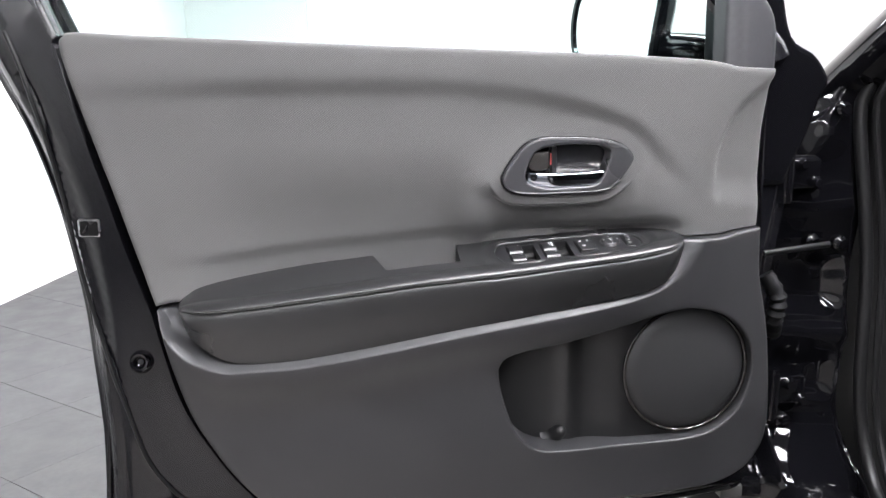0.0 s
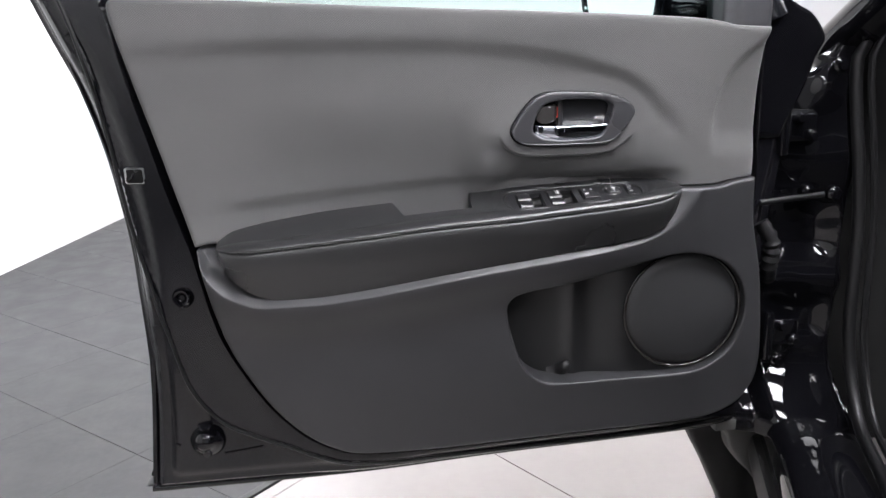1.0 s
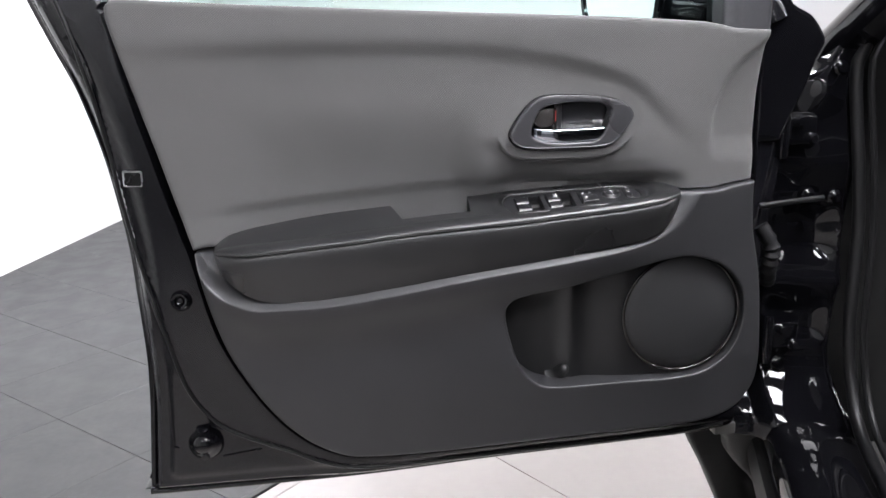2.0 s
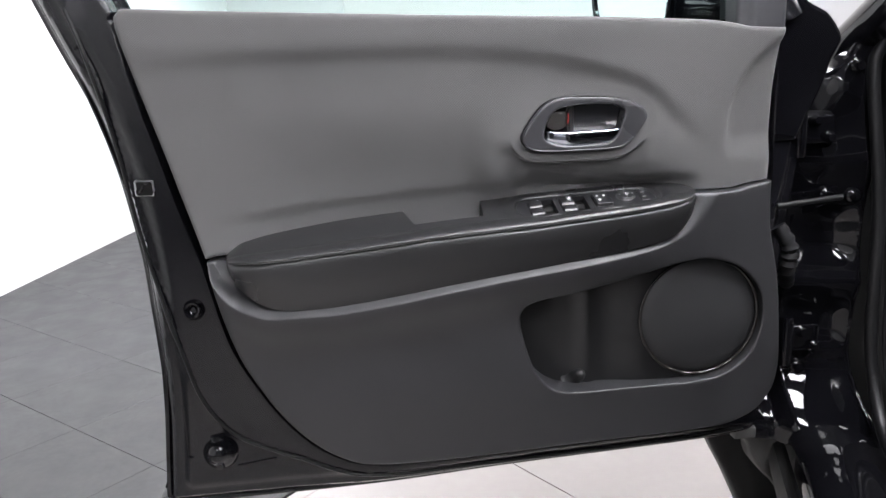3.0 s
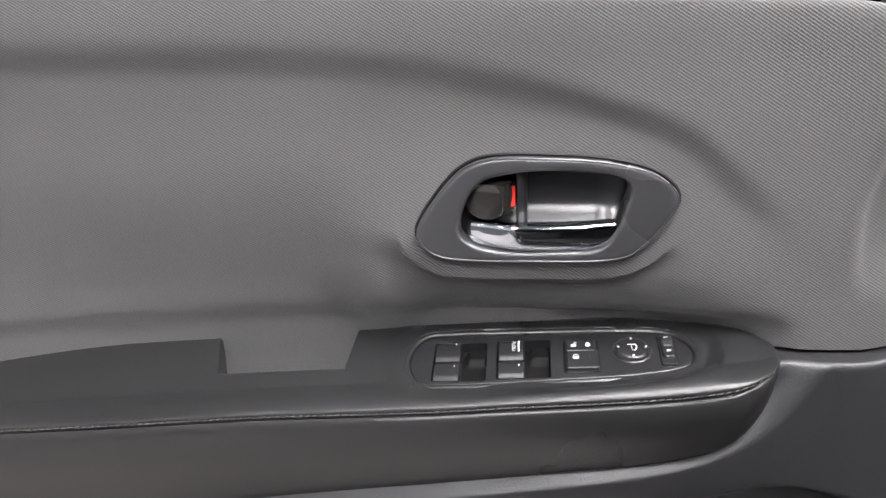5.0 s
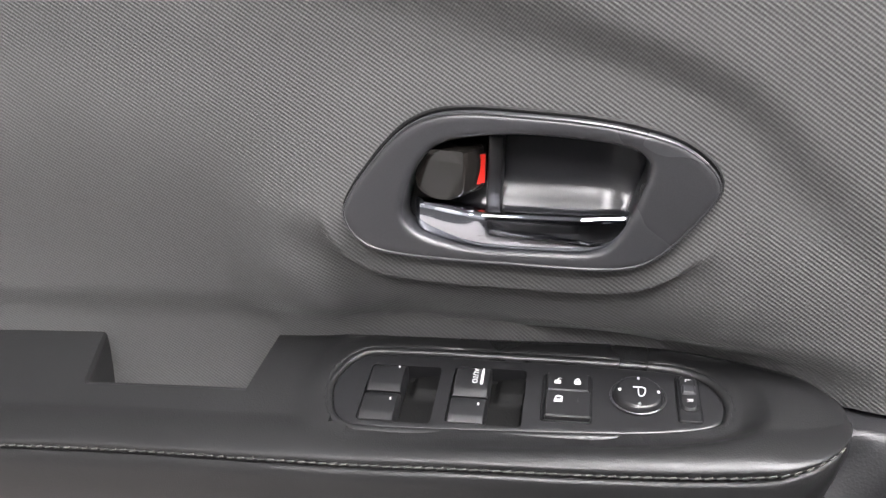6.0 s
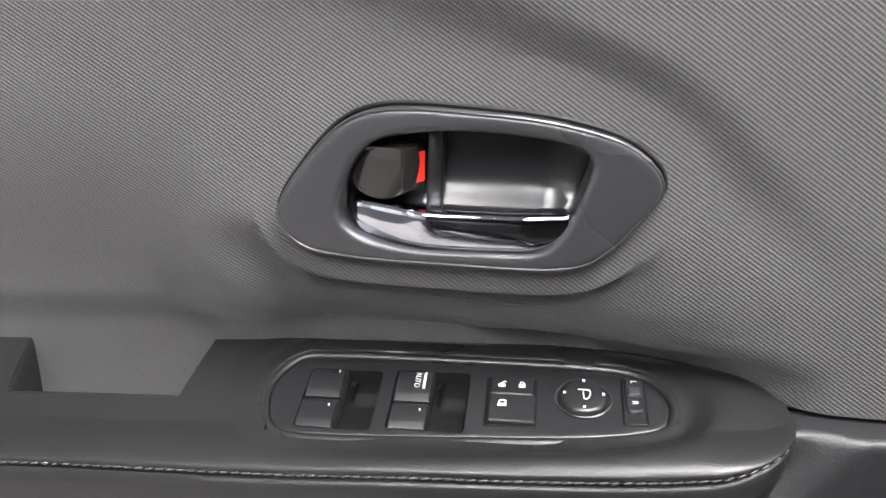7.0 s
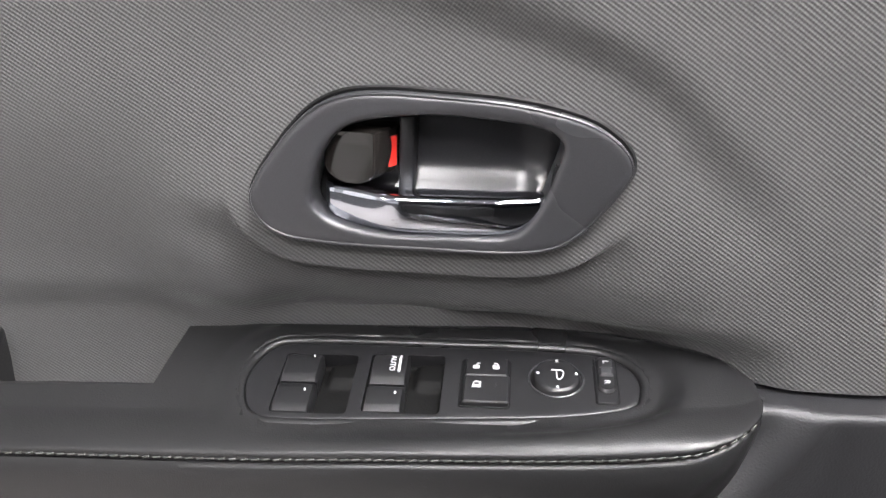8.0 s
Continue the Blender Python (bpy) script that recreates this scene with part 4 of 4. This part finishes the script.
stop = part("bump_stop", spun([(0.0, 0.024), (0.009, 0.024), (0.0135, 0.0215), (0.0165, 0.014), (0.0215, 0.009), (0.0270, 0.004), (0.0300, -0.014)], (-0.486, by, 0.430), (-0.1, -1, 0.25), 28), PAINT, door, "glossy black bump stop")
part("stop_cap", spun([(0.0, 0.002), (0.008, 0.0018), (0.0110, 0.0005), (0.0120, -0.002)], (-0.488, by - 0.002, 0.457), (-0.1, -0.5, 0.85), 20), JAMB, stop)
part("stop_screw", spun([(0.0, 0.004), (0.006, 0.0035), (0.008, 0.0)], (-0.486, by - 0.018, 0.414), (0, -1, -0.3), 16), PAINT, stop)
for a, b in (((-0.536, 0.51), (-0.536, 0.425)), ((-0.536, 0.425), (-0.529, 0.422)), ((-0.462, 0.402), (-0.400, 0.409))):
    line = [(a[0] + (b[0] - a[0]) * f, a[1] + (b[1] - a[1]) * f) for f in np.linspace(0, 1, 6)]
    part("swage", tube([(x, on_shell(x, z) + 0.0005, z) for x, z in line], 0.0024, 8), PAINT, shell)

# window frame, glass and sail panel
frame_path = [(-0.684, 0.095, 1.30), (-0.67, 0.11, 1.42), (-0.58, 0.125, 1.50), (-0.35, 0.13, 1.535), (-0.05, 0.125, 1.52), (0.18, 0.11, 1.36), (0.40, 0.085, 1.12), (0.44, 0.08, 1.06)]
fp = loop(frame_path, 0.03, False)
part("window_frame", tube(fp, lambda u: 0.052 - 0.022 * min(1, u / 0.12), 10, squash=0.6), JAMB, door, "black painted window frame")
inner_path = [(-0.515, 0.055, 0.98), (-0.545, 0.053, 1.05), (-0.566, 0.051, 1.09), (-0.588, 0.052, 1.15), (-0.617, 0.058, 1.25), (-0.632, 0.066, 1.34), (-0.625, 0.08, 1.41)]
part("glass_run", tube(inner_path, 0.012, 8), SAIL, door, "dark grey glass channel")
gasket = loop([(0.398, 0.87)] * 2 + [(0.398, 1.26)] * 2 + [(0.435, 1.25), (0.449, 1.16), (0.469, 1.095), (0.512, 1.068), (0.537, 1.034), (0.534, 1.018), (0.524, 1.000), (0.508, 0.955), (0.486, 0.91)] + [(0.468, 0.87)] * 2, 0.008)
part("corner_gasket", sheet(gasket, lambda x, z: 0.074 + 0.10 * np.maximum(0, np.asarray(x) - 0.45), rim=0.008, back=0.02, spacing=0.012), PAINT, door, "black corner gasket")
part("belt_seal", tube([(x, 0.032, float(top_edge(x)) - 0.006) for x in np.linspace(-0.55, 0.37, 40)], 0.007, 8), RUBBER, door)
glass_outline = loop([(-0.60, 1.03)] * 2 + [(-0.62, 1.2), (-0.63, 1.35), (-0.55, 1.47), (-0.33, 1.50), (-0.06, 1.49), (0.15, 1.34)] + [(0.35, 1.10)] * 2 + [(0.35, 1.0)] * 2, 0.03)
pane = part("window_glass", sheet(glass_outline, lambda x, z: 0.055 + 0.10 * np.maximum(0, np.asarray(z) - 1.0) ** 1.5, rim=0.002, back=0.0, spacing=0.06), GLASS, door, "green tinted side window, closed")
pane.visible_shadow = False
sail_outline = loop([(0.324, 1.040)] * 2 + [(0.397, 1.040)] * 2 + [(0.394, 1.12), (0.35, 1.175), (0.330, 1.19), (0.326, 1.12)], 0.006)
part("sail_panel", sheet(sail_outline, lambda x, z: 0.004 + 0.008 * ease(0.352, 0.336, np.asarray(x)) + 0.05 * (np.asarray(z) - 1.05), rim=0.006, back=0.03, spacing=0.008), SAIL, door, "slate grey mirror sail panel")

# outside mirror
mirror_outline = loop([(0.192, 1.150), (0.190, 1.105), (0.202, 1.072), (0.235, 1.058), (0.320, 1.052), (0.352, 1.062), (0.362, 1.11), (0.372, 1.175), (0.350, 1.205), (0.255, 1.200), (0.208, 1.185)], 0.008)
side, face, heart = Vector((0.52, -0.855, 0)), Vector((-0.855, -0.52, 0)), Vector((0.245, 0.235, 1.128))
to_mirror = lambda p, h: heart + side * (p[0] - 0.28) - face * h + Vector((0, 0, p[1] - 1.128))
rows = []
for s, h in ((0.010, 0.004), (0.006, -0.001), (0.0, 0.0), (-0.004, 0.012), (-0.002, 0.035), (0.010, 0.058), (0.030, 0.075), (0.050, 0.080)):
    rows.append([to_mirror(p, h) for p in shrink(mirror_outline, s)])
bm = loft(rows, True)
bm.verts.ensure_lookup_table()
bm.faces.new(bm.verts[-len(mirror_outline):])
bmesh.ops.recalc_face_normals(bm, faces=bm.faces)
mirror = part("mirror_housing", bm, PAINT, door, "black outside mirror housing")
bm = loft([[to_mirror(p, 0.0035) for p in shrink(mirror_outline, 0.008)], [to_mirror(p, 0.003) for p in shrink(mirror_outline, 0.011)]], True)
bm.verts.ensure_lookup_table()
bm.faces.new(bm.verts[-len(mirror_outline):])
bmesh.ops.recalc_face_normals(bm, faces=bm.faces)
part("mirror_glass", bm, MIRROR, mirror, "mirror glass reflecting the bright room", smooth=False)
part("mirror_arm", tube(loop([(0.330, 0.235, 1.085), (0.375, 0.20, 1.08), (0.40, 0.16, 1.075), (0.405, 0.12, 1.07)], 0.02, False), 0.032, 14, squash=0.8), PAINT, mirror)
part("mirror_base", box((0.352, 0.075, 1.03), (0.448, 0.14, 1.20), 0.015), SAIL, door)

# hinges and stay between door and pillar
for z in (0.885, 0.52):
    h = part("hinge", box((0.470, 0.098, z - 0.026), (0.548, 0.114, z + 0.026), 0.0075, segments=3), PAINT, door, "black painted steel hinge")
    part("hinge_pin", spun([(0.0, 0.045), (0.010, 0.044), (0.012, 0.036), (0.012, -0.036), (0.010, -0.044), (0.0, -0.045)], (0.482, 0.094, z), (0, 0, 1), 16), PAINT, h)
    for dx, dz in ((0.510, 0.016), (0.535, -0.014)):
        part("hinge_bolt", spun([(0.0, 0.008), (0.006, 0.008), (0.0085, 0.003), (0.011, 0.0)], (dx, 0.094, z + dz), (0, -1, 0), 12), PAINT, h)
part("door_stay", tube([(0.440, 0.075, 0.765), (0.500, 0.082, 0.768), (0.560, 0.085, 0.772)], 0.005, 8, squash=0.6), RUBBER, door, "black door check strap")
part("cable_boot", tube(loop([(0.435, 0.06, 0.735), (0.452, 0.05, 0.70), (0.455, 0.06, 0.66), (0.470, 0.085, 0.63)], 0.006, False), lambda u: 0.013 + 0.0022 * math.sin(u * 60), 10), RUBBER, door, "black ribbed rubber cable boot")
part("lower_corner_clip", box((0.385, 0.07, 0.352), (0.425, 0.10, 0.374), 0.004), CLAD, door)

# ---- the car beside the open door ----
RW, OUT = Vector((-0.37, -0.929, 0)), Vector((-0.929, 0.37, 0))     # rearwards and outwards along the car's side
car = thing("car", (0.60, 0.10, 0.0), "glossy black car body around the open front doorway", "car")
seal_line = [(0.780, -0.30, 1.26), (0.700, -0.08, 1.130), (0.644, 0.085, 1.051), (0.611, 0.095, 1.012), (0.600, 0.09, 0.967), (0.608, 0.07, 0.82), (0.611, 0.06, 0.726), (0.606, 0.05, 0.631), (0.602, 0.04, 0.534),
             (0.602, 0.02, 0.455), (0.584, -0.04, 0.395), (0.532, -0.18, 0.375), (0.36, -0.55, 0.370), (0.10, -1.20, 0.370)]
seal = part("door_seal", tube(loop(seal_line, 0.02, False), 0.0105, 12), RUBBER, car, "soft black rubber doorway seal")
part("seal_lip", tube([(x + 0.020, y - 0.010, z + 0.004) for x, y, z in loop(seal_line, 0.02, False)], 0.006, 8), RUBBER, seal)

pillar_outline = loop([(0.430, 0.33)] * 2 + [(0.62, 0.33)] * 2 + [(0.606, 0.45), (0.604, 0.534), (0.608, 0.631), (0.607, 0.726), (0.612, 0.82), (0.604, 0.967), (0.616, 1.012)] + [(0.640, 1.045)] * 2 + [(0.585, 1.045)] * 2 + [(0.555, 0.985), (0.50, 0.965)] + [(0.455, 0.955)] * 2, 0.012)


def pillar_depth(x, z):
    x, z = np.atleast_1d(x).astype(float), np.atleast_1d(z).astype(float)
    y = 0.150 - 0.40 * (x - 0.46)
    y += 0.030 * ease(0.495, 0.475, x)
    y += 0.014 * ease(0.645, 0.685, z) * ease(0.765, 0.725, z) * ease(0.485, 0.52, x) * ease(0.61, 0.57, x)
    y -= 0.010 * np.exp(-((z - 0.615) / 0.022) ** 2) + 0.010 * np.exp(-((z - 0.83) / 0.03) ** 2)
    y += 0.012 * ease(0.49, 0.53, z) * ease(0.595, 0.555, z) * ease(0.485, 0.52, x) * ease(0.61, 0.57, x)
    y -= 0.080 * ease(0.50, 0.35, z) ** 1.6
    y -= 0.010 * np.exp(-((x - 0.56) / 0.02) ** 2 - ((z - 0.95) / 0.03) ** 2)
    return y + np.array([0.003 * noise.noise(Vector((a * 26, b * 17, 3.1))) for a, b in zip(x, z)])


part("hinge_pillar", sheet(pillar_outline, pillar_depth, rim=0.006, back=0.05, spacing=0.005), PAINT, car, "glossy black hinge pillar")
for p in ((0.578, 0.098, 0.985), (0.545, 0.105, 0.772), (0.585, 0.092, 0.770), (0.520, 0.115, 0.46)):
    part("pillar_bolt", spun([(0.0, 0.008), (0.007, 0.008), (0.009, 0.003), (0.013, 0.0), (0.013, -0.02)], p, (0, -1, 0), 14), PAINT, car)
# pillar beside the windscreen, rising rearwards
a, d = Vector((0.556, 0.19, 0.965)), Vector((0.025, -0.12, 0.096))
rows = []
for k in np.linspace(-0.2, 5, 24):
    c = a + d * k
    side, deep = Vector((0.062, 0.02, -0.035)), Vector((0.012, 0.06, 0.035))
    rows.append([c + side * u + deep * v for u, v in ((0, 0), (0.15, -0.18), (0.45, -0.22), (0.55, -0.10), (0.80, -0.12), (1.0, 0.05), (1.05, 0.6), (0.8, 1.0), (0.2, 1.0), (-0.05, 0.5))])
bm = loft(rows, True)
bmesh.ops.recalc_face_normals(bm, faces=bm.faces)
part("windscreen_pillar", bm, PAINT, car, "glossy black windscreen pillar")

# sill and its cladding
IN, base = -OUT, Vector((0.556, -0.02, 0))
rows = []
for k in np.linspace(-0.25, 1.5, 34):
    c = Vector((0.556, -0.02, 0)) + RW * k
    rows.append([c + OUT * o + Vector((0, 0, z)) for o, z in ((-0.05, 0.34), (-0.01, 0.372), (0.03, 0.378), (0.07, 0.374), (0.092, 0.362), (0.100, 0.340), (0.100, 0.30), (0.085, 0.27))])
bm = loft(rows)
bmesh.ops.recalc_face_normals(bm, faces=bm.faces)
part("sill", bm, PAINT, car, "glossy black door sill")
rows = []
for k in np.linspace(-0.25, 1.5, 36):
    c = Vector((0.556, -0.02, 0)) + RW * k
    rows.append([c + OUT * o + Vector((0, 0, z)) for o, z in ((0.090, 0.295), (0.110, 0.285), (0.116, 0.255), (0.108, 0.215), (0.085, 0.190), (0.02, 0.185), (-0.3, 0.20))])
bm = loft(rows)
bmesh.ops.recalc_face_normals(bm, faces=bm.faces)
part("sill_cladding", bm, DARK_CLAD, car, "dark grey plastic sill cladding")
# front wing behind the door
rows = []
for k in np.linspace(0.0, 0.30, 12):
    c = Vector((0.520, 0.200, 0)) - RW * k
    rows.append([c + OUT * o + Vector((0, 0, z)) for o, z in ((0.045, 0.26), (0.060, 0.33), (0.070, 0.50), (0.070, 0.70), (0.055, 0.88), (0.02, 0.95), (-0.06, 0.985), (-0.16, 0.99))])
bm = loft(rows)
bmesh.ops.recalc_face_normals(bm, faces=bm.faces)
part("front_wing", bm, PAINT, car, "glossy black front wing")
# wheels on the door's side
for k in (-0.70, 1.85):
    hub = base + RW * k + IN * 0.03 + Vector((0, 0, 0.325))
    wheel = part("wheel", spun([(0.0, -0.02), (0.08, -0.015), (0.20, 0.0), (0.212, 0.02), (0.216, -0.10)], hub, OUT, 40), DARK_CLAD, car, "dark wheel")
    part("tyre", spun([(0.214, -0.20), (0.26, -0.208), (0.305, -0.198), (0.322, -0.175), (0.325, -0.13), (0.325, -0.04), (0.320, 0.0), (0.300, 0.028), (0.255, 0.035), (0.218, 0.015), (0.212, -0.03)], hub, OUT, 56), TYRE, wheel, "black rubber tyre")
# wheel-arch liner behind the door and the floor pan
liner = loop([(0.380, 0.340)] * 2 + [(0.420, 0.314), (0.440, 0.295), (0.452, 0.262), (0.487, 0.215), (0.521, 0.181), (0.560, 0.140)] + [(0.640, 0.130)] * 2 + [(0.640, 0.345)] * 2, 0.01)
# outline of a dark sheet put in for the tyre and its shadow
inner = loop([(0.378, 0.345)] * 2 + [(0.392, 0.300), (0.408, 0.265), (0.425, 0.235), (0.442, 0.205), (0.470, 0.150), (0.500, 0.090), (0.520, 0.04)] + [(0.660, 0.04)] * 2 + [(0.660, 0.345)] * 2, 0.01)
part("inner_arch", sheet(inner, lambda x, z: 0.185 + 0.25 * np.maximum(0, np.asarray(x) - 0.50) + 0.25 * (0.33 - np.asarray(z)), rim=0.006, back=0.02, spacing=0.012), DARK_CLAD, car, "dark sheet standing in for tyre and shadow")
part("arch_liner", sheet(liner + (0.015, 0.0), lambda x, z: 0.150 + 0.25 * np.maximum(0, np.asarray(x) - 0.50) + 0.25 * (0.33 - np.asarray(z)), rim=0.006, back=0.02, spacing=0.012), CLAD, car, "grey plastic wheel-arch liner")
bm = loft([[base + RW * k + IN * o + Vector((0, 0, z)) for o, z in ((-0.08, 0.200), (0.02, 0.185), (0.7, 0.17), (1.45, 0.19))] for k in np.linspace(-0.75, 2.6, 10)])
bmesh.ops.recalc_face_normals(bm, faces=bm.faces)
part("floor_pan", bm, RUBBER, car, "black underside of the car")

# lining inside the doorway
lining_outline = loop([(0.575, 0.26)] * 2 + [(1.95, 0.26)] * 2 + [(1.95, 1.06)] * 2 + [(0.72, 1.075), (0.655, 1.045), (0.610, 1.005), (0.595, 0.95), (0.600, 0.82), (0.595, 0.726), (0.578, 0.631), (0.568, 0.534), (0.568, 0.44)], 0.015)
part("kick_panel", sheet(lining_outline, lambda x, z: 0.140 - 0.10 * ease(0.62, 0.70, np.asarray(x)) - 0.15 * (np.asarray(x) - 0.60) + 0.05 * ease(0.62, 0.72, np.asarray(x)) - 0.10 * ease(0.82, 0.95, np.asarray(z)) * ease(0.62, 0.75, np.asarray(x)), rim=0.01, back=0.03, spacing=0.02), DARK_CLAD, car, "dark grey plastic dashboard end and kick panel")

# roof and far side of the cabin: unseen, added to block light
rows = []
for k in np.linspace(0.42, 2.6, 14):
    c = base + RW * k
    rise = 1.36 + 0.16 * float(ease(0.35, 1.0, k)) - 0.05 * float(ease(1.6, 2.6, k))
    rows.append([c + IN * o + Vector((0, 0, rise + z)) for o, z in ((0.10, 0.0), (0.13, 0.035), (0.25, 0.06), (0.7, 0.08), (1.2, 0.06), (1.33, 0.0), (1.33, -0.03), (0.7, 0.03), (0.13, -0.04), (0.10, -0.03))])
bm = loft(rows, True)
bmesh.ops.recalc_face_normals(bm, faces=bm.faces)
part("roof", bm, PAINT, car, "unseen black roof panel, added to block light")
bm = loft([[base + RW * k + IN * o + Vector((0, 0, z)) for o, z in ((1.42, 0.30), (1.45, 0.90), (1.42, 0.95), (1.30, 1.42))] for k in np.linspace(-0.1, 2.6, 8)])
bmesh.ops.recalc_face_normals(bm, faces=bm.faces)
part("far_side", bm, PLASTIC, car, "unseen dark far side, added to block light")
bm = loft([[base + RW * k + IN * o + Vector((0, 0, 0.33)) for o in (0.02, 0.7, 1.42)] for k in np.linspace(-0.1, 2.6, 8)])
bmesh.ops.recalc_face_normals(bm, faces=bm.faces)
part("cabin_floor", bm, TYRE, car, "unseen black cabin floor, added to close the cabin")
bm = loft([[base + RW * 2.6 + IN * o + Vector((0, 0, z)) for o in (0.02, 0.7, 1.42)] for z in (0.33, 0.9, 1.4)])
bmesh.ops.recalc_face_normals(bm, faces=bm.faces)
part("rear_wall", bm, PLASTIC, car, "unseen dark rear of the cabin, added to block light")

# ---- pale screen beyond the windscreen pillar ----
screen = thing("partition_screen", (2.05, 1.9, 0), "low pale grey partition screen with rounded top", "screen")
part("screen_body", box((1.05, 1.80, 0.0), (3.4, 1.86, 1.30), 0.025), SCREEN, screen)

# ---- floor tiles ----
U, V = Vector((0.731, -0.682, 0)), Vector((0.682, 0.731, 0))
SIZE = 0.395


def tile_mesh(name, w, d, t, mat, bevel=0.002):
    b = box((-w / 2, -d / 2, -t), (w / 2, d / 2, 0), 0)
    me = bpy.data.meshes.new(name)
    top = [f for f in b.faces if f.normal.z > 0.9]
    bmesh.ops.bevel(b, geom=list({e for f in top for e in f.edges}), offset=bevel, segments=1, affect="EDGES")
    b.to_mesh(me), b.free()
    me.materials.append(mat)
    return me


GRID = Matrix.Rotation(math.atan2(U.y, U.x), 4, "Z")
dark = tile_mesh("dark_tile", SIZE - 0.0009, SIZE - 0.0022, 0.012, DARK_TILE, 0.0004)
EDGE = Vector((-0.419, 0.675, 0)).dot(U)     # the line where the cream floor begins
v_off = Vector((-1.567, 2.075, 0)).dot(V)
count = 0
for i in range(-15, 16):
    for j in range(-16, 17):
        u0 = EDGE - 0.028 - (i + 0.5) * SIZE
        v0 = v_off + (j + 0.5) * SIZE
        c = U * u0 + V * v0
        if i < 0 or not (-3.2 < c.x < 1.5 and -2.0 < c.y < 6.6) or count >= 300:
            continue
        ob = new("tile", dark)
        ob.parent, ob.location = floor, (c.x, c.y, 0.0)
        ob.rotation_euler = (0, 0, math.atan2(U.y, U.x) + math.pi * ((i * 7 + j * 3) % 2))
        count += 1
trim = part("floor_trim", box((EDGE - 0.026, -6, -0.012), (EDGE - 0.004, 6, 0.003), 0.002, GRID), BLACK_TRIM, floor, "black strip along the cream floor")
A1 = math.atan2(-0.855, 0.519)
C1, C2 = Vector((0.519, -0.855, 0)), Vector((0.855, 0.519, 0))
o1, o2 = -0.85, Vector((0.092, 0.708, 0)).dot(C2)
for i in range(-4, 4):
    for j in range(-4, 5):
        c = C1 * (o1 + (i + 0.5) * 0.9) + C2 * (o2 + (j + 0.5) * 0.9)
        b = box((-0.4485, -0.4485, -0.012), (0.4485, 0.4485, 0.0), 0)
        b.transform(Matrix.Translation(c) @ Matrix.Rotation(A1, 4, "Z"))
        bmesh.ops.bisect_plane(b, geom=b.verts[:] + b.edges[:] + b.faces[:], plane_co=U * (EDGE + 0.041), plane_no=-U, clear_outer=True)
        if b.faces and (c - Vector((0.4, 0.6, 0))).length < 3.4:
            bmesh.ops.holes_fill(b, edges=[e for e in b.edges if e.is_boundary])
            part("tile", b, WHITE_TILE, floor, smooth=False)
        else:
            b.free()
border = tile_mesh("border_tile", 0.038, 0.795, 0.012, WHITE_TILE)
for j in range(-4, 5):
    c = U * (EDGE + 0.019) + V * (0.33 + (j + 0.5) * 0.8)
    ob = new("tile", border)
    ob.parent, ob.location, ob.rotation_euler = floor, (c.x, c.y, 0.0), (0, 0, math.atan2(U.y, U.x))
